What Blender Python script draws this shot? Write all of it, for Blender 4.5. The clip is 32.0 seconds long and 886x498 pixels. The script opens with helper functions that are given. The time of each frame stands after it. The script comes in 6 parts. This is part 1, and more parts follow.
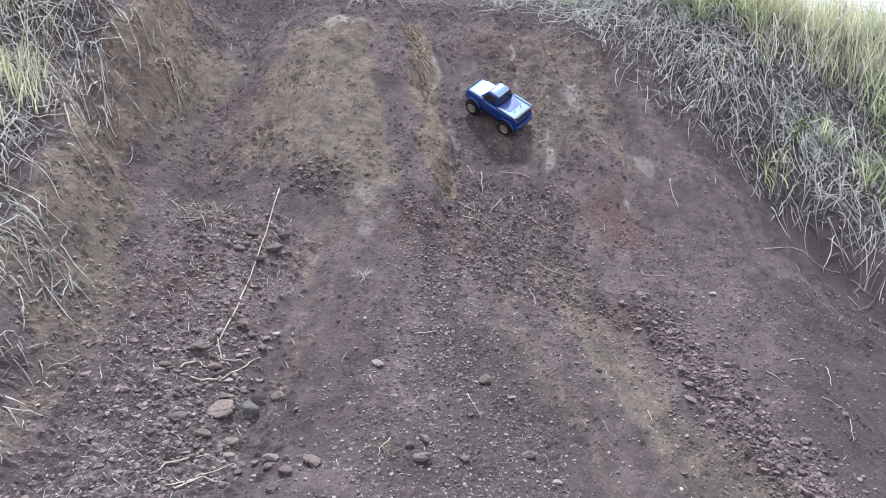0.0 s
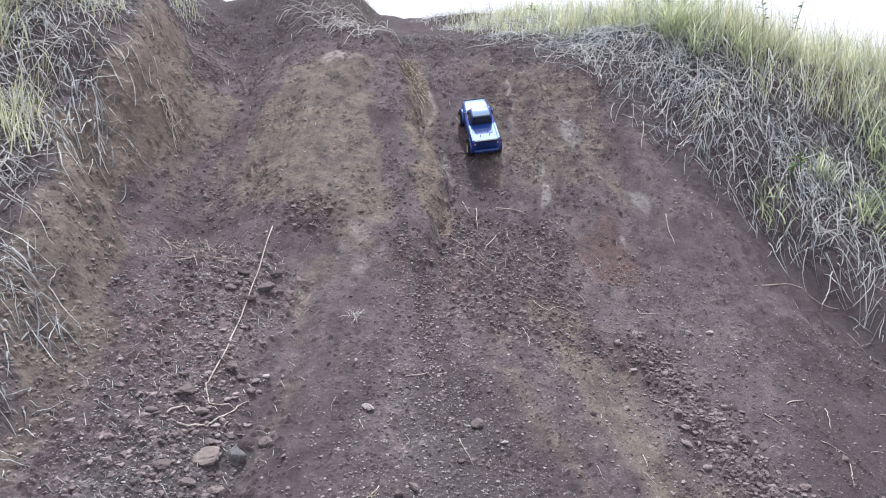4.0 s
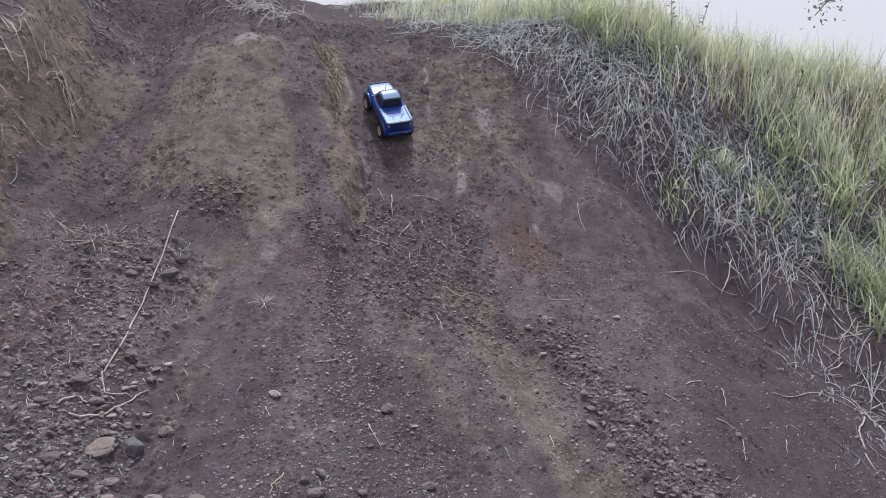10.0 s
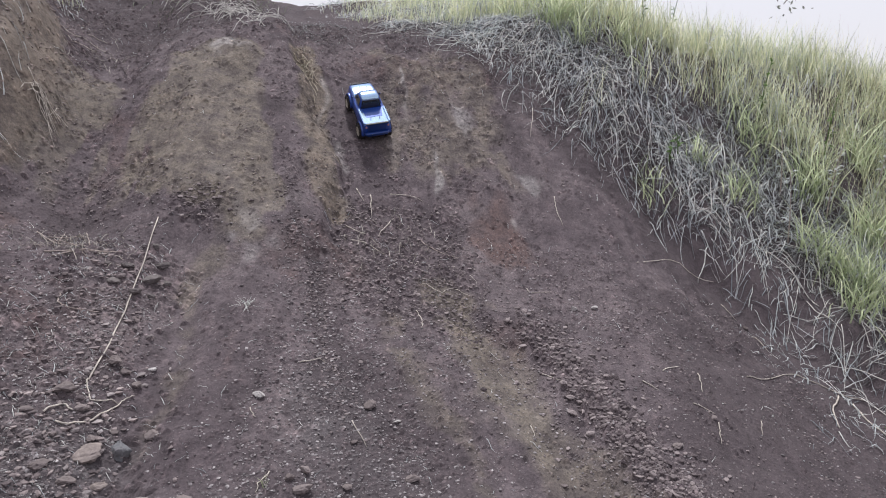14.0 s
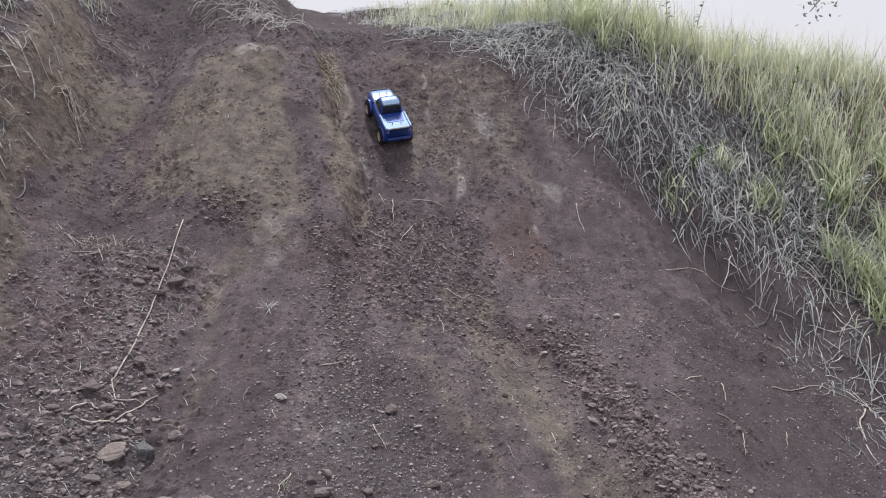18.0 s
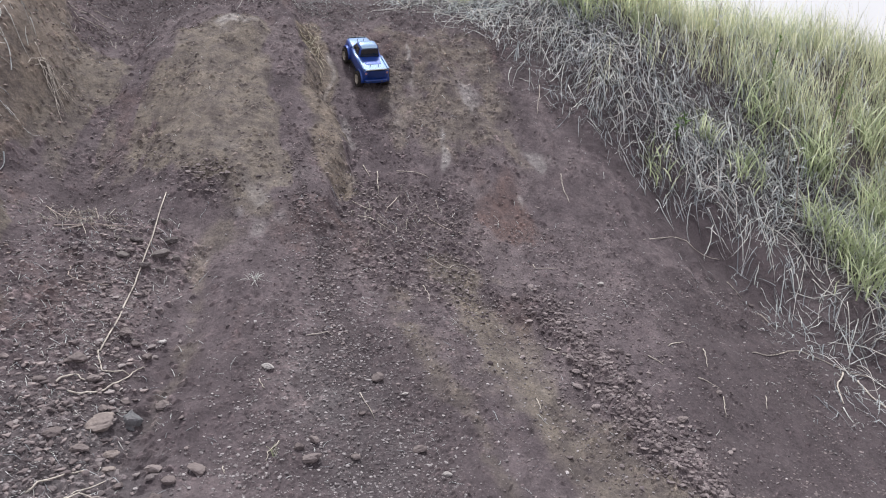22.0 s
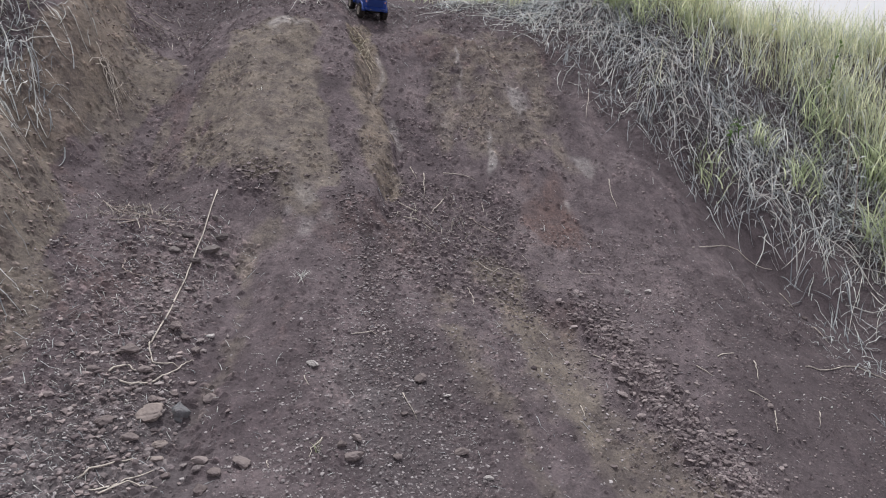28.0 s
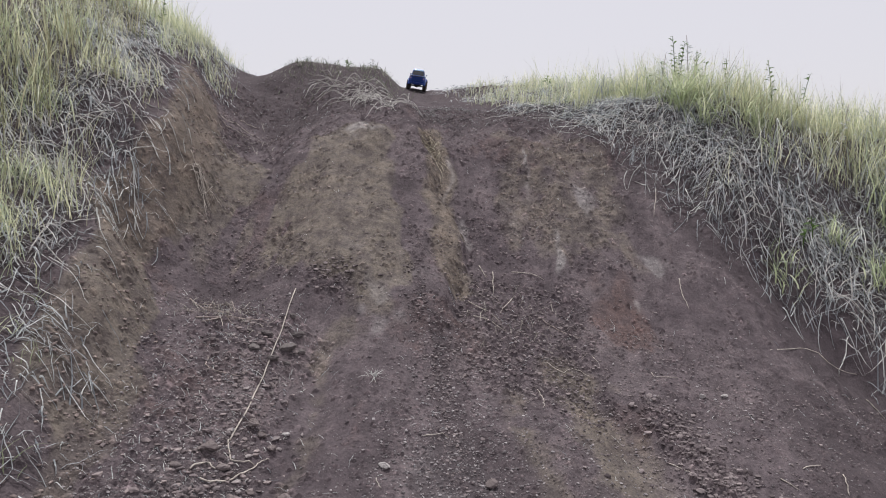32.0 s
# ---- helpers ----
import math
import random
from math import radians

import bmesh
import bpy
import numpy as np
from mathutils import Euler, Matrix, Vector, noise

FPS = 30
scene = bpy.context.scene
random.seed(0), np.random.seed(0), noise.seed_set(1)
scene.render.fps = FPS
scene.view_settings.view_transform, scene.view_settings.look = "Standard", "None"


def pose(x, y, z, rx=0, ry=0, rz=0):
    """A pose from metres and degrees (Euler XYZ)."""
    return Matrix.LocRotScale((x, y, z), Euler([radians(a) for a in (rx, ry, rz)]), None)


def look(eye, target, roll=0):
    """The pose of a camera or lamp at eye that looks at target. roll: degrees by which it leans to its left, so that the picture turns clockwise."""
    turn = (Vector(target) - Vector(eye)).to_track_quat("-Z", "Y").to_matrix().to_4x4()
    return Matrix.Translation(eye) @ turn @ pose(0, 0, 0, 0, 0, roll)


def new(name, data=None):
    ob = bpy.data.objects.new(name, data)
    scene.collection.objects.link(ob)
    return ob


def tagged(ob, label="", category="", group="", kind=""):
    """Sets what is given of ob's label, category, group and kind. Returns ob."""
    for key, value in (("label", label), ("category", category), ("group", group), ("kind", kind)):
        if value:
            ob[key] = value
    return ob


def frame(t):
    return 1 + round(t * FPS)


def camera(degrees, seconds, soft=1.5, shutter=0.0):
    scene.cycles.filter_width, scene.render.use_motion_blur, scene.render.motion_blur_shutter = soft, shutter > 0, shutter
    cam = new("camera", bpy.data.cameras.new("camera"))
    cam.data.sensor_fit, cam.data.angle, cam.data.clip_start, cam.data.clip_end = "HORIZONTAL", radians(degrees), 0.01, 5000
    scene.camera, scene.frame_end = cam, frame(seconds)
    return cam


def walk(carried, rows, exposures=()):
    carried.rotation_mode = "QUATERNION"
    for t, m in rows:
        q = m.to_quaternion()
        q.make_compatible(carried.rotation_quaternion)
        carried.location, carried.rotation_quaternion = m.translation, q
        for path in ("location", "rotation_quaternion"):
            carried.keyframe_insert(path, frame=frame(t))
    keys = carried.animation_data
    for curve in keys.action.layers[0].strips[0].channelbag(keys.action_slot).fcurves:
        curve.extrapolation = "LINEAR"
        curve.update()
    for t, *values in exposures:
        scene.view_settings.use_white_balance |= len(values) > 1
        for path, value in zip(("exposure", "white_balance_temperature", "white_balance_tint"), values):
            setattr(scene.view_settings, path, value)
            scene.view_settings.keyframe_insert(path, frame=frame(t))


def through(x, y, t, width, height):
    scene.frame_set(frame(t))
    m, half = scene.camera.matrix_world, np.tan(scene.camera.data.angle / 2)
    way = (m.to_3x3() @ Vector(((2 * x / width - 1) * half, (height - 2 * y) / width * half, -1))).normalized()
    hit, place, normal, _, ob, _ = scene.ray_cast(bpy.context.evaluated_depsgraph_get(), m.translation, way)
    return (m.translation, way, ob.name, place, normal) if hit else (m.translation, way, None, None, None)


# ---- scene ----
cam = camera(64.8, 32.0, soft=1.1)
METRES, EYE, TILT, LEAN, TURN = 1.3, 1.55, -13.0, -1.0, 0.0
ROWS = [
    (0.0, 0.0, 0.0, 0.0, 0.0, 0.0, -0.0),
    (0.5, 0.0684, 0.0173, 0.0306, -0.2, -0.18, 3.31),
    (1.0, 0.0611, 0.0087, 0.0363, 0.55, -1.13, 3.27),
    (1.5, 0.0445, 0.0214, 0.0336, -0.41, -1.49, 2.56),
    (2.0, 0.0373, 0.0417, 0.0357, 0.89, -2.57, 2.64),
    (2.5, 0.0334, 0.0503, 0.043, 1.54, -2.5, 2.69),
    (3.0, 0.0397, 0.0348, 0.0565, 1.18, -0.31, 1.49),
    (3.5, 0.0394, 0.0188, 0.0659, 0.46, 2.17, 0.15),
    (5.5, 0.0593, 0.0486, 0.0531, -1.3, 0.58, 1.18),
    (6.0, 0.0727, 0.0499, 0.0454, -2.53, 0.41, 1.73),
    (6.5, 0.062, 0.0311, 0.0472, -1.49, 0.56, 1.23),
    (7.0, 0.0812, 0.0174, 0.0543, -3.26, 1.95, 0.79),
    (7.5, 0.075, 0.0131, 0.0624, -3.58, 3.81, 0.46),
    (8.0, 0.073, 0.0244, 0.0502, -3.59, 2.67, 0.36),
    (8.5, 0.0783, 0.0283, 0.0407, -3.9, 2.5, 0.36),
    (9.0, 0.0945, 0.0257, 0.0416, -4.63, 2.04, 0.1),
    (9.5, 0.0988, 0.0345, 0.0323, -6.24, 1.64, 0.09),
    (10.0, 0.0977, 0.0318, 0.0308, -5.89, 1.48, -0.03),
    (10.5, 0.0928, 0.0428, 0.0294, -6.07, 0.84, -0.42),
    (11.0, 0.0894, 0.0438, 0.0265, -5.18, 0.24, 0.02),
    (11.5, 0.1099, 0.0333, 0.0257, -5.7, -0.39, 1.47),
    (12.0, 0.1415, 0.0328, 0.0241, -8.84, -0.91, 1.66),
    (12.5, 0.1341, 0.0194, 0.0244, -8.61, -0.51, 1.1),
    (13.0, 0.1326, 0.0027, 0.031, -8.3, 0.33, 1.62),
    (13.5, 0.1349, -0.0124, 0.0306, -7.4, 0.62, 1.69),
    (14.0, 0.1356, -0.0264, 0.036, -6.82, 1.1, 1.9),
    (14.5, 0.1152, -0.006, 0.0215, -6.18, 0.27, 0.52),
    (15.0, 0.1017, 0.0081, 0.0193, -4.73, 0.38, 0.75),
    (15.5, 0.1099, 0.011, 0.0221, -5.35, -0.5, 0.81),
    (17.5, 0.126, -0.0155, 0.0202, -4.45, 0.47, 1.21),
    (18.0, 0.116, -0.0227, 0.0285, -5.39, 1.72, 1.22),
    (18.5, 0.1115, -0.0274, 0.0209, -4.61, 1.72, 1.44),
    (19.0, 0.1329, -0.0137, 0.0151, -7.15, -0.02, 2.07),
    (19.5, 0.1345, -0.0101, 0.0031, -6.69, -1.91, 1.95),
    (20.0, 0.1416, -0.0127, -0.0038, -7.43, -1.78, 1.88),
    (20.5, 0.1441, -0.008, -0.0078, -8.27, -2.02, 1.46),
    (21.0, 0.1463, -0.0113, -0.0091, -8.59, -2.06, 0.91),
    (21.5, 0.1454, -0.0151, -0.003, -8.66, -1.78, 1.93),
    (22.0, 0.1218, -0.0348, 0.0029, -6.47, -0.3, 1.78),
    (22.5, 0.0983, -0.0519, 0.0173, -5.09, 2.26, 1.67),
    (23.0, 0.0877, -0.0566, 0.016, -3.17, 3.65, 1.68),
    (23.5, 0.0924, -0.0487, 0.0121, -2.47, 3.27, 1.82),
    (24.0, 0.0988, -0.049, 0.0244, -2.36, 2.78, 1.79),
    (24.5, 0.0916, -0.0672, 0.0224, -1.78, 4.09, 0.86),
    (25.0, 0.0918, -0.0687, 0.0167, -1.53, 4.02, 0.14),
    (25.5, 0.1038, -0.059, 0.0025, -2.08, 2.15, 0.88),
    (27.5, 0.1138, -0.0331, -0.0085, -3.54, 0.25, 0.32),
    (28.0, 0.1038, -0.0237, -0.0085, -3.09, 0.16, 0.44),
    (28.5, 0.1034, -0.016, -0.0101, -2.49, -0.19, 0.27),
    (29.0, 0.1079, -0.0225, -0.0058, -2.16, -0.24, 0.62),
    (29.5, 0.1009, -0.0321, -0.0039, -2.34, 0.41, 0.13),
    (30.0, 0.0931, -0.0458, 0.0065, -1.92, 1.44, 0.18),
    (30.5, 0.0919, -0.0612, 0.0075, -0.82, 1.96, 0.09),
    (31.0, 0.0864, -0.0868, 0.0401, 0.41, 5.25, 0.53),
    (31.5, 0.071, -0.0836, 0.042, 1.54, 6.63, -0.09),
    (32.0, 0.0594, -0.0849, 0.0502, 1.86, 7.28, -0.4),
]
walk(cam, [(t, pose(0, 0, EYE, TILT, LEAN, TURN) @ pose(METRES * x, METRES * y, METRES * z, 90 + pitch, roll, yaw)) for t, x, y, z, yaw, pitch, roll in ROWS],
     exposures=[(0, 0.13, 5980, 10.5), (3.5, 0.09, 5980, 11.5), (6, -0.07, 5960, 12.5), (7, -0.09, 5980, 13.5), (8, -0.17, 5980, 13.5), (9, -0.21, 5980, 13), (10, -0.45, 6000, 13), (11, -0.51, 6030, 12.5), (12, -0.32, 6050, 12.5), (13, -0.29, 6110, 11.5), (15, -0.32, 6160, 11),
                (18, -0.39, 6210, 10.5), (19, -0.41, 6220, 10.5), (20, -0.19, 6160, 10), (22, -0.17, 6220, 10), (24, -0.29, 6220, 10), (25, -0.27, 6230, 10), (27.8, -0.39, 6240, 10), (28.5, -0.35, 6240, 10), (30.5, -0.17, 6240, 11), (31.2, -0.17, 6270, 11), (32, -0.49, 6310, 11)])

# ---- sky and light: a bright overcast, thin cloud towards the top of the hill ----
world = bpy.data.worlds.new("world")
scene.world = world
world.use_nodes = True
wn, wl = world.node_tree.nodes, world.node_tree.links
wn.clear()
SUN_UP, SUN_ROUND = 72.0, -4.0
sky = wn.new("ShaderNodeTexSky")
sky.sky_type, sky.sun_disc = "NISHITA", False
sky.sun_elevation, sky.sun_rotation = radians(SUN_UP), radians(SUN_ROUND)
sky.air_density, sky.dust_density = 1.0, 3.0
sky_bg = wn.new("ShaderNodeBackground")
sky_bg.inputs[1].default_value = 0.03
cloud_bg = wn.new("ShaderNodeBackground")
cloud_bg.inputs[0].default_value = (1.0, 0.950, 0.965, 1)
# thin cloud, a little brighter low over the hill than overhead
where = wn.new("ShaderNodeTexCoord")
split = wn.new("ShaderNodeSeparateXYZ")
rise = wn.new("ShaderNodeMapRange")
for i, v in ((1, 0.28), (2, 1.0), (3, 0.95), (4, 0.76)):
    rise.inputs[i].default_value = v
wl.new(where.outputs["Generated"], split.inputs[0])
wl.new(split.outputs[2], rise.inputs[0])
wl.new(rise.outputs[0], cloud_bg.inputs[1])
both = wn.new("ShaderNodeAddShader")
w_out = wn.new("ShaderNodeOutputWorld")
wl.new(sky.outputs[0], sky_bg.inputs[0])
wl.new(sky_bg.outputs[0], both.inputs[0])
wl.new(cloud_bg.outputs[0], both.inputs[1])
wl.new(both.outputs[0], w_out.inputs[0])

sun = new("sun", bpy.data.lights.new("sun", "SUN"))
sun.data.energy, sun.data.angle, sun.data.color = 4.5, radians(5), (1.0, 0.98, 0.94)
_a, _e = radians(SUN_ROUND), radians(SUN_UP)
sun.matrix_world = look((math.sin(_a) * math.cos(_e) * 60, math.cos(_a) * math.cos(_e) * 60, math.sin(_e) * 60), (0, 0, 0))


# ---- materials ----
def material(name):
    m = bpy.data.materials.new(name)
    m.use_nodes = True
    t = m.node_tree
    return m, t, t.nodes["Principled BSDF"]


def node(t, kind, **inputs):
    n = t.nodes.new("ShaderNode" + kind)
    for key, v in inputs.items():
        n.inputs[key.replace("_", " ")].default_value = v
    return n


def noise_tex(t, scale, detail=4.0, rough=0.6, stretch=None):
    n = node(t, "TexNoise", Scale=scale, Detail=detail, Roughness=rough)
    co = t.nodes.new("ShaderNodeTexCoord")
    if stretch:
        mp = t.nodes.new("ShaderNodeMapping")
        mp.inputs["Scale"].default_value = stretch
        t.links.new(co.outputs["Object"], mp.inputs["Vector"])
        t.links.new(mp.outputs[0], n.inputs["Vector"])
    else:
        t.links.new(co.outputs["Object"], n.inputs["Vector"])
    return n


def ramp(t, src, stops):
    r = t.nodes.new("ShaderNodeValToRGB")
    e = r.color_ramp.elements
    while len(e) < len(stops):
        e.new(0.5)
    for el, (p, c) in zip(e, stops):
        el.position, el.color = p, (*c, 1)
    t.links.new(src, r.inputs[0])
    return r


def mixed(t, fac, a, b, mode="MIX"):
    n = t.nodes.new("ShaderNodeMixRGB")
    n.blend_type = mode
    for sock, v in ((n.inputs[0], fac), (n.inputs[1], a), (n.inputs[2], b)):
        if isinstance(v, (int, float)):
            sock.default_value = v
        elif isinstance(v, tuple):
            sock.default_value = (*v, 1)
        else:
            t.links.new(v, sock)
    return n.outputs[0]


def bumped(t, p, height, strength, distance):
    b = node(t, "Bump", Strength=strength, Distance=distance)
    t.links.new(height, b.inputs["Height"])
    t.links.new(b.outputs[0], p.inputs["Normal"])
    return b


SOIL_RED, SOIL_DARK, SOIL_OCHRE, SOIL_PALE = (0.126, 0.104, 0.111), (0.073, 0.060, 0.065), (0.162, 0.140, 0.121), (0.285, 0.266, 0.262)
SOIL_TAN, SOIL_RUST, SOIL_GREY = (0.190, 0.157, 0.132), (0.122, 0.088, 0.085), (0.120, 0.109, 0.114)


def soil_material():
    m, t, p = material("soil")
    big, mid, fine = noise_tex(t, 1.6, 5), noise_tex(t, 9.0, 6, 0.65), noise_tex(t, 70.0, 5, 0.7)
    streak = noise_tex(t, 3.0, 5, 0.6, (3.2, 0.6, 0.6))
    col = ramp(t, big.outputs[0], [(0.32, (0.092, 0.075, 0.082)), (0.54, SOIL_RED), (0.74, (0.169, 0.141, 0.146))]).outputs[0]
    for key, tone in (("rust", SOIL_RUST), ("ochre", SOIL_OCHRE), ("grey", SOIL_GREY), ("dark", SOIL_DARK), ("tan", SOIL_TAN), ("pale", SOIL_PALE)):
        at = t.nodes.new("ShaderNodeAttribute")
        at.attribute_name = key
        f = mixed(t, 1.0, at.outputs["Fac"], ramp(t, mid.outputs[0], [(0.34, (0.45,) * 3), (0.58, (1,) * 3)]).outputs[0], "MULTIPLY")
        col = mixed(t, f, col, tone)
    col = mixed(t, 0.9, col, ramp(t, mid.outputs[0], [(0.28, (0.6,) * 3), (0.5, (1, 1, 1)), (0.75, (1.4, 1.37, 1.34))]).outputs[0], "MULTIPLY")
    col = mixed(t, 0.6, col, ramp(t, fine.outputs[0], [(0.30, (0.5,) * 3), (0.5, (1, 1, 1)), (0.70, (1.55, 1.52, 1.5))]).outputs[0], "MULTIPLY")
    col = mixed(t, 0.35, col, ramp(t, streak.outputs[0], [(0.35, (0.72,) * 3), (0.65, (1.18,) * 3)]).outputs[0], "MULTIPLY")
    # every embedded clod has a tone of its own
    at = t.nodes.new("ShaderNodeAttribute")
    at.attribute_name = "tone"
    col = mixed(t, 1.0, col, ramp(t, at.outputs["Fac"], [(0.0, (0.42,) * 3), (0.5, (1, 1, 1)), (0.8, (1.25, 1.22, 1.2)), (1.0, (2.3, 2.25, 2.2))]).outputs[0], "MULTIPLY")
    t.links.new(col, p.inputs["Base Color"])
    p.inputs["Roughness"].default_value = 0.95
    p.inputs["Specular IOR Level"].default_value = 0.15
    add = t.nodes.new("ShaderNodeMath")
    add.operation = "MULTIPLY_ADD"
    add.inputs[1].default_value = 0.5
    t.links.new(fine.outputs[0], add.inputs[0])
    t.links.new(mid.outputs[0], add.inputs[2])
    bumped(t, p, add.outputs[0], 0.8, 0.018)
    return m


def stone_material(name, dark, light, island=False, soil=0.35):
    m, t, p = material(name)
    if island:
        g = t.nodes.new("ShaderNodeNewGeometry")
        src = g.outputs["Random Per Island"]
    else:
        g = t.nodes.new("ShaderNodeObjectInfo")
        src = g.outputs["Random"]
    n = noise_tex(t, 45, 5, 0.7)
    col = ramp(t, src, [(0.0, dark), (0.6, tuple((a + b) / 2 for a, b in zip(dark, light))), (1.0, light)]).outputs[0]
    col = mixed(t, 0.6, col, ramp(t, n.outputs[0], [(0.3, (0.6,) * 3), (0.7, (1.3,) * 3)]).outputs[0], "MULTIPLY")
    dust = noise_tex(t, 14, 3)
    col = mixed(t, mixed(t, 1.0, ramp(t, dust.outputs[0], [(0.42, (0,) * 3), (0.62, (1,) * 3)]).outputs[0], (soil, soil, soil), "MULTIPLY"), col, SOIL_RED)
    t.links.new(col, p.inputs["Base Color"])
    p.inputs["Roughness"].default_value = 0.88
    p.inputs["Specular IOR Level"].default_value = 0.25
    bumped(t, p, n.outputs[0], 0.5, 0.01)
    return m


def blade_material(name, stops, through=0.35):
    """Grass or straw: a colour for every blade, darker and lighter along it, with light coming through."""
    m, t, p = material(name)
    g = t.nodes.new("ShaderNodeNewGeometry")
    col = ramp(t, g.outputs["Random Per Island"], stops).outputs[0]
    n = noise_tex(t, 6, 3)
    col = mixed(t, 0.6, col, ramp(t, n.outputs[0], [(0.32, (0.65, 0.68, 0.6)), (0.68, (1.25, 1.2, 1.1))]).outputs[0], "MULTIPLY")
    t.links.new(col, p.inputs["Base Color"])
    p.inputs["Roughness"].default_value = 0.6
    p.inputs["Specular IOR Level"].default_value = 0.3
    tr = t.nodes.new("ShaderNodeBsdfTranslucent")
    t.links.new(col, tr.inputs[0])
    mx = t.nodes.new("ShaderNodeMixShader")
    mx.inputs[0].default_value = through
    t.links.new(p.outputs[0], mx.inputs[1])
    t.links.new(tr.outputs[0], mx.inputs[2])
    t.links.new(mx.outputs[0], t.nodes["Material Output"].inputs[0])
    return m


def plain(name, colour, rough=0.5, metal=0.0, coat=0.0, grain=0.0, scale=60, spec=0.5):
    m, t, p = material(name)
    n = noise_tex(t, scale, 4)
    col = mixed(t, 1.0, colour, ramp(t, n.outputs[0], [(0.3, (1 - grain,) * 3), (0.7, (1 + grain,) * 3)]).outputs[0], "MULTIPLY")
    t.links.new(col, p.inputs["Base Color"])
    p.inputs["Roughness"].default_value, p.inputs["Metallic"].default_value = rough, metal
    p.inputs["Coat Weight"].default_value, p.inputs["Coat Roughness"].default_value = coat, 0.06
    p.inputs["Specular IOR Level"].default_value = spec
    if grain:
        bumped(t, p, n.outputs[0], 0.15, 0.004)
    return m


SOIL = soil_material()
ROCK = stone_material("field_stone", (0.125, 0.102, 0.10), (0.26, 0.22, 0.212))
ROCK_DARK = stone_material("dark_stone", (0.10, 0.088, 0.086), (0.17, 0.15, 0.145), soil=0.3)
ROCK_TAN = stone_material("tan_stone", (0.25, 0.21, 0.195), (0.33, 0.28, 0.255))
ROCK_BLUE = stone_material("blue_grey_stone", (0.145, 0.147, 0.155), (0.19, 0.192, 0.20), soil=0.35)
ROCK_PALE = stone_material("pale_stone", (0.36, 0.335, 0.325), (0.50, 0.47, 0.46), soil=0.15)
GRAVEL = stone_material("gravel_stone", (0.075, 0.064, 0.068), (0.44, 0.405, 0.408), island=True, soil=0.25)
RUBBLE = stone_material("rubble_stone", (0.08, 0.064, 0.068), (0.38, 0.318, 0.308), island=True, soil=0.5)
CLOD = stone_material("soil_clod", (0.075, 0.059, 0.063), (0.32, 0.272, 0.268), island=True, soil=0.3)
BANK_CRUMB = stone_material("bank_earth", (0.15, 0.117, 0.112), (0.37, 0.30, 0.272), island=True, soil=0.3)
CHIP = stone_material("pale_chip", (0.13, 0.112, 0.116), (0.42, 0.39, 0.39), island=True, soil=0.1)
STONE_MIX = stone_material("mixed_stone", (0.10, 0.082, 0.085), (0.34, 0.30, 0.295), island=True, soil=0.3)
GREEN = blade_material("green_grass", [(0.0, (0.39, 0.46, 0.38)), (0.4, (0.63, 0.66, 0.46)), (0.8, (0.80, 0.80, 0.60)), (1.0, (0.88, 0.88, 0.80))], 0.72)
FRESH = blade_material("fresh_green_grass", [(0.0, (0.33, 0.39, 0.25)), (0.6, (0.55, 0.61, 0.42)), (1.0, (0.76, 0.78, 0.62))], 0.6)
STRAW = blade_material("dry_straw", [(0.0, (0.25, 0.27, 0.31)), (0.35, (0.48, 0.51, 0.56)), (0.8, (0.73, 0.76, 0.80)), (1.0, (0.89, 0.90, 0.91))], 0.40)
PALE_STRAW = blade_material("pale_straw", [(0.0, (0.46, 0.47, 0.48)), (1.0, (0.74, 0.75, 0.76))], 0.3)
OLD_STRAW = blade_material("old_straw", [(0.0, (0.08, 0.078, 0.085)), (0.6, (0.20, 0.20, 0.215)), (1.0, (0.42, 0.42, 0.44))], 0.2)
REED = blade_material("olive_reed", [(0.0, (0.20, 0.20, 0.12)), (0.5, (0.42, 0.42, 0.27)), (1.0, (0.66, 0.62, 0.47))], 0.4)
KNOLL = blade_material("grey_green_weed", [(0.0, (0.10, 0.11, 0.085)), (0.6, (0.24, 0.26, 0.20)), (1.0, (0.46, 0.47, 0.42))], 0.3)
TAN = blade_material("tan_straw", [(0.0, (0.24, 0.20, 0.16)), (0.6, (0.36, 0.31, 0.25)), (1.0, (0.54, 0.49, 0.41))], 0.25)
LITTER = blade_material("brown_litter", [(0.0, (0.12, 0.10, 0.095)), (0.6, (0.27, 0.24, 0.225)), (1.0, (0.50, 0.46, 0.43))], 0.1)
LEAF = blade_material("green_leaf", [(0.0, (0.06, 0.13, 0.035)), (1.0, (0.16, 0.25, 0.07))], 0.4)
# the haze in front of the far leaves is mixed into their grey colour
TREE_LEAF = blade_material("hazy_tree_leaf", [(0.0, (0.22, 0.235, 0.22)), (1.0, (0.36, 0.37, 0.34))], 0.4)
STICK = plain("dry_stalk", (0.50, 0.45, 0.40), 0.8, grain=0.35, scale=40, spec=0.2)
TWIG = plain("grey_twig", (0.38, 0.32, 0.29), 0.85, grain=0.35, scale=60, spec=0.2)
BARK = plain("bark", (0.16, 0.12, 0.09), 0.9, grain=0.4, scale=25, spec=0.2)


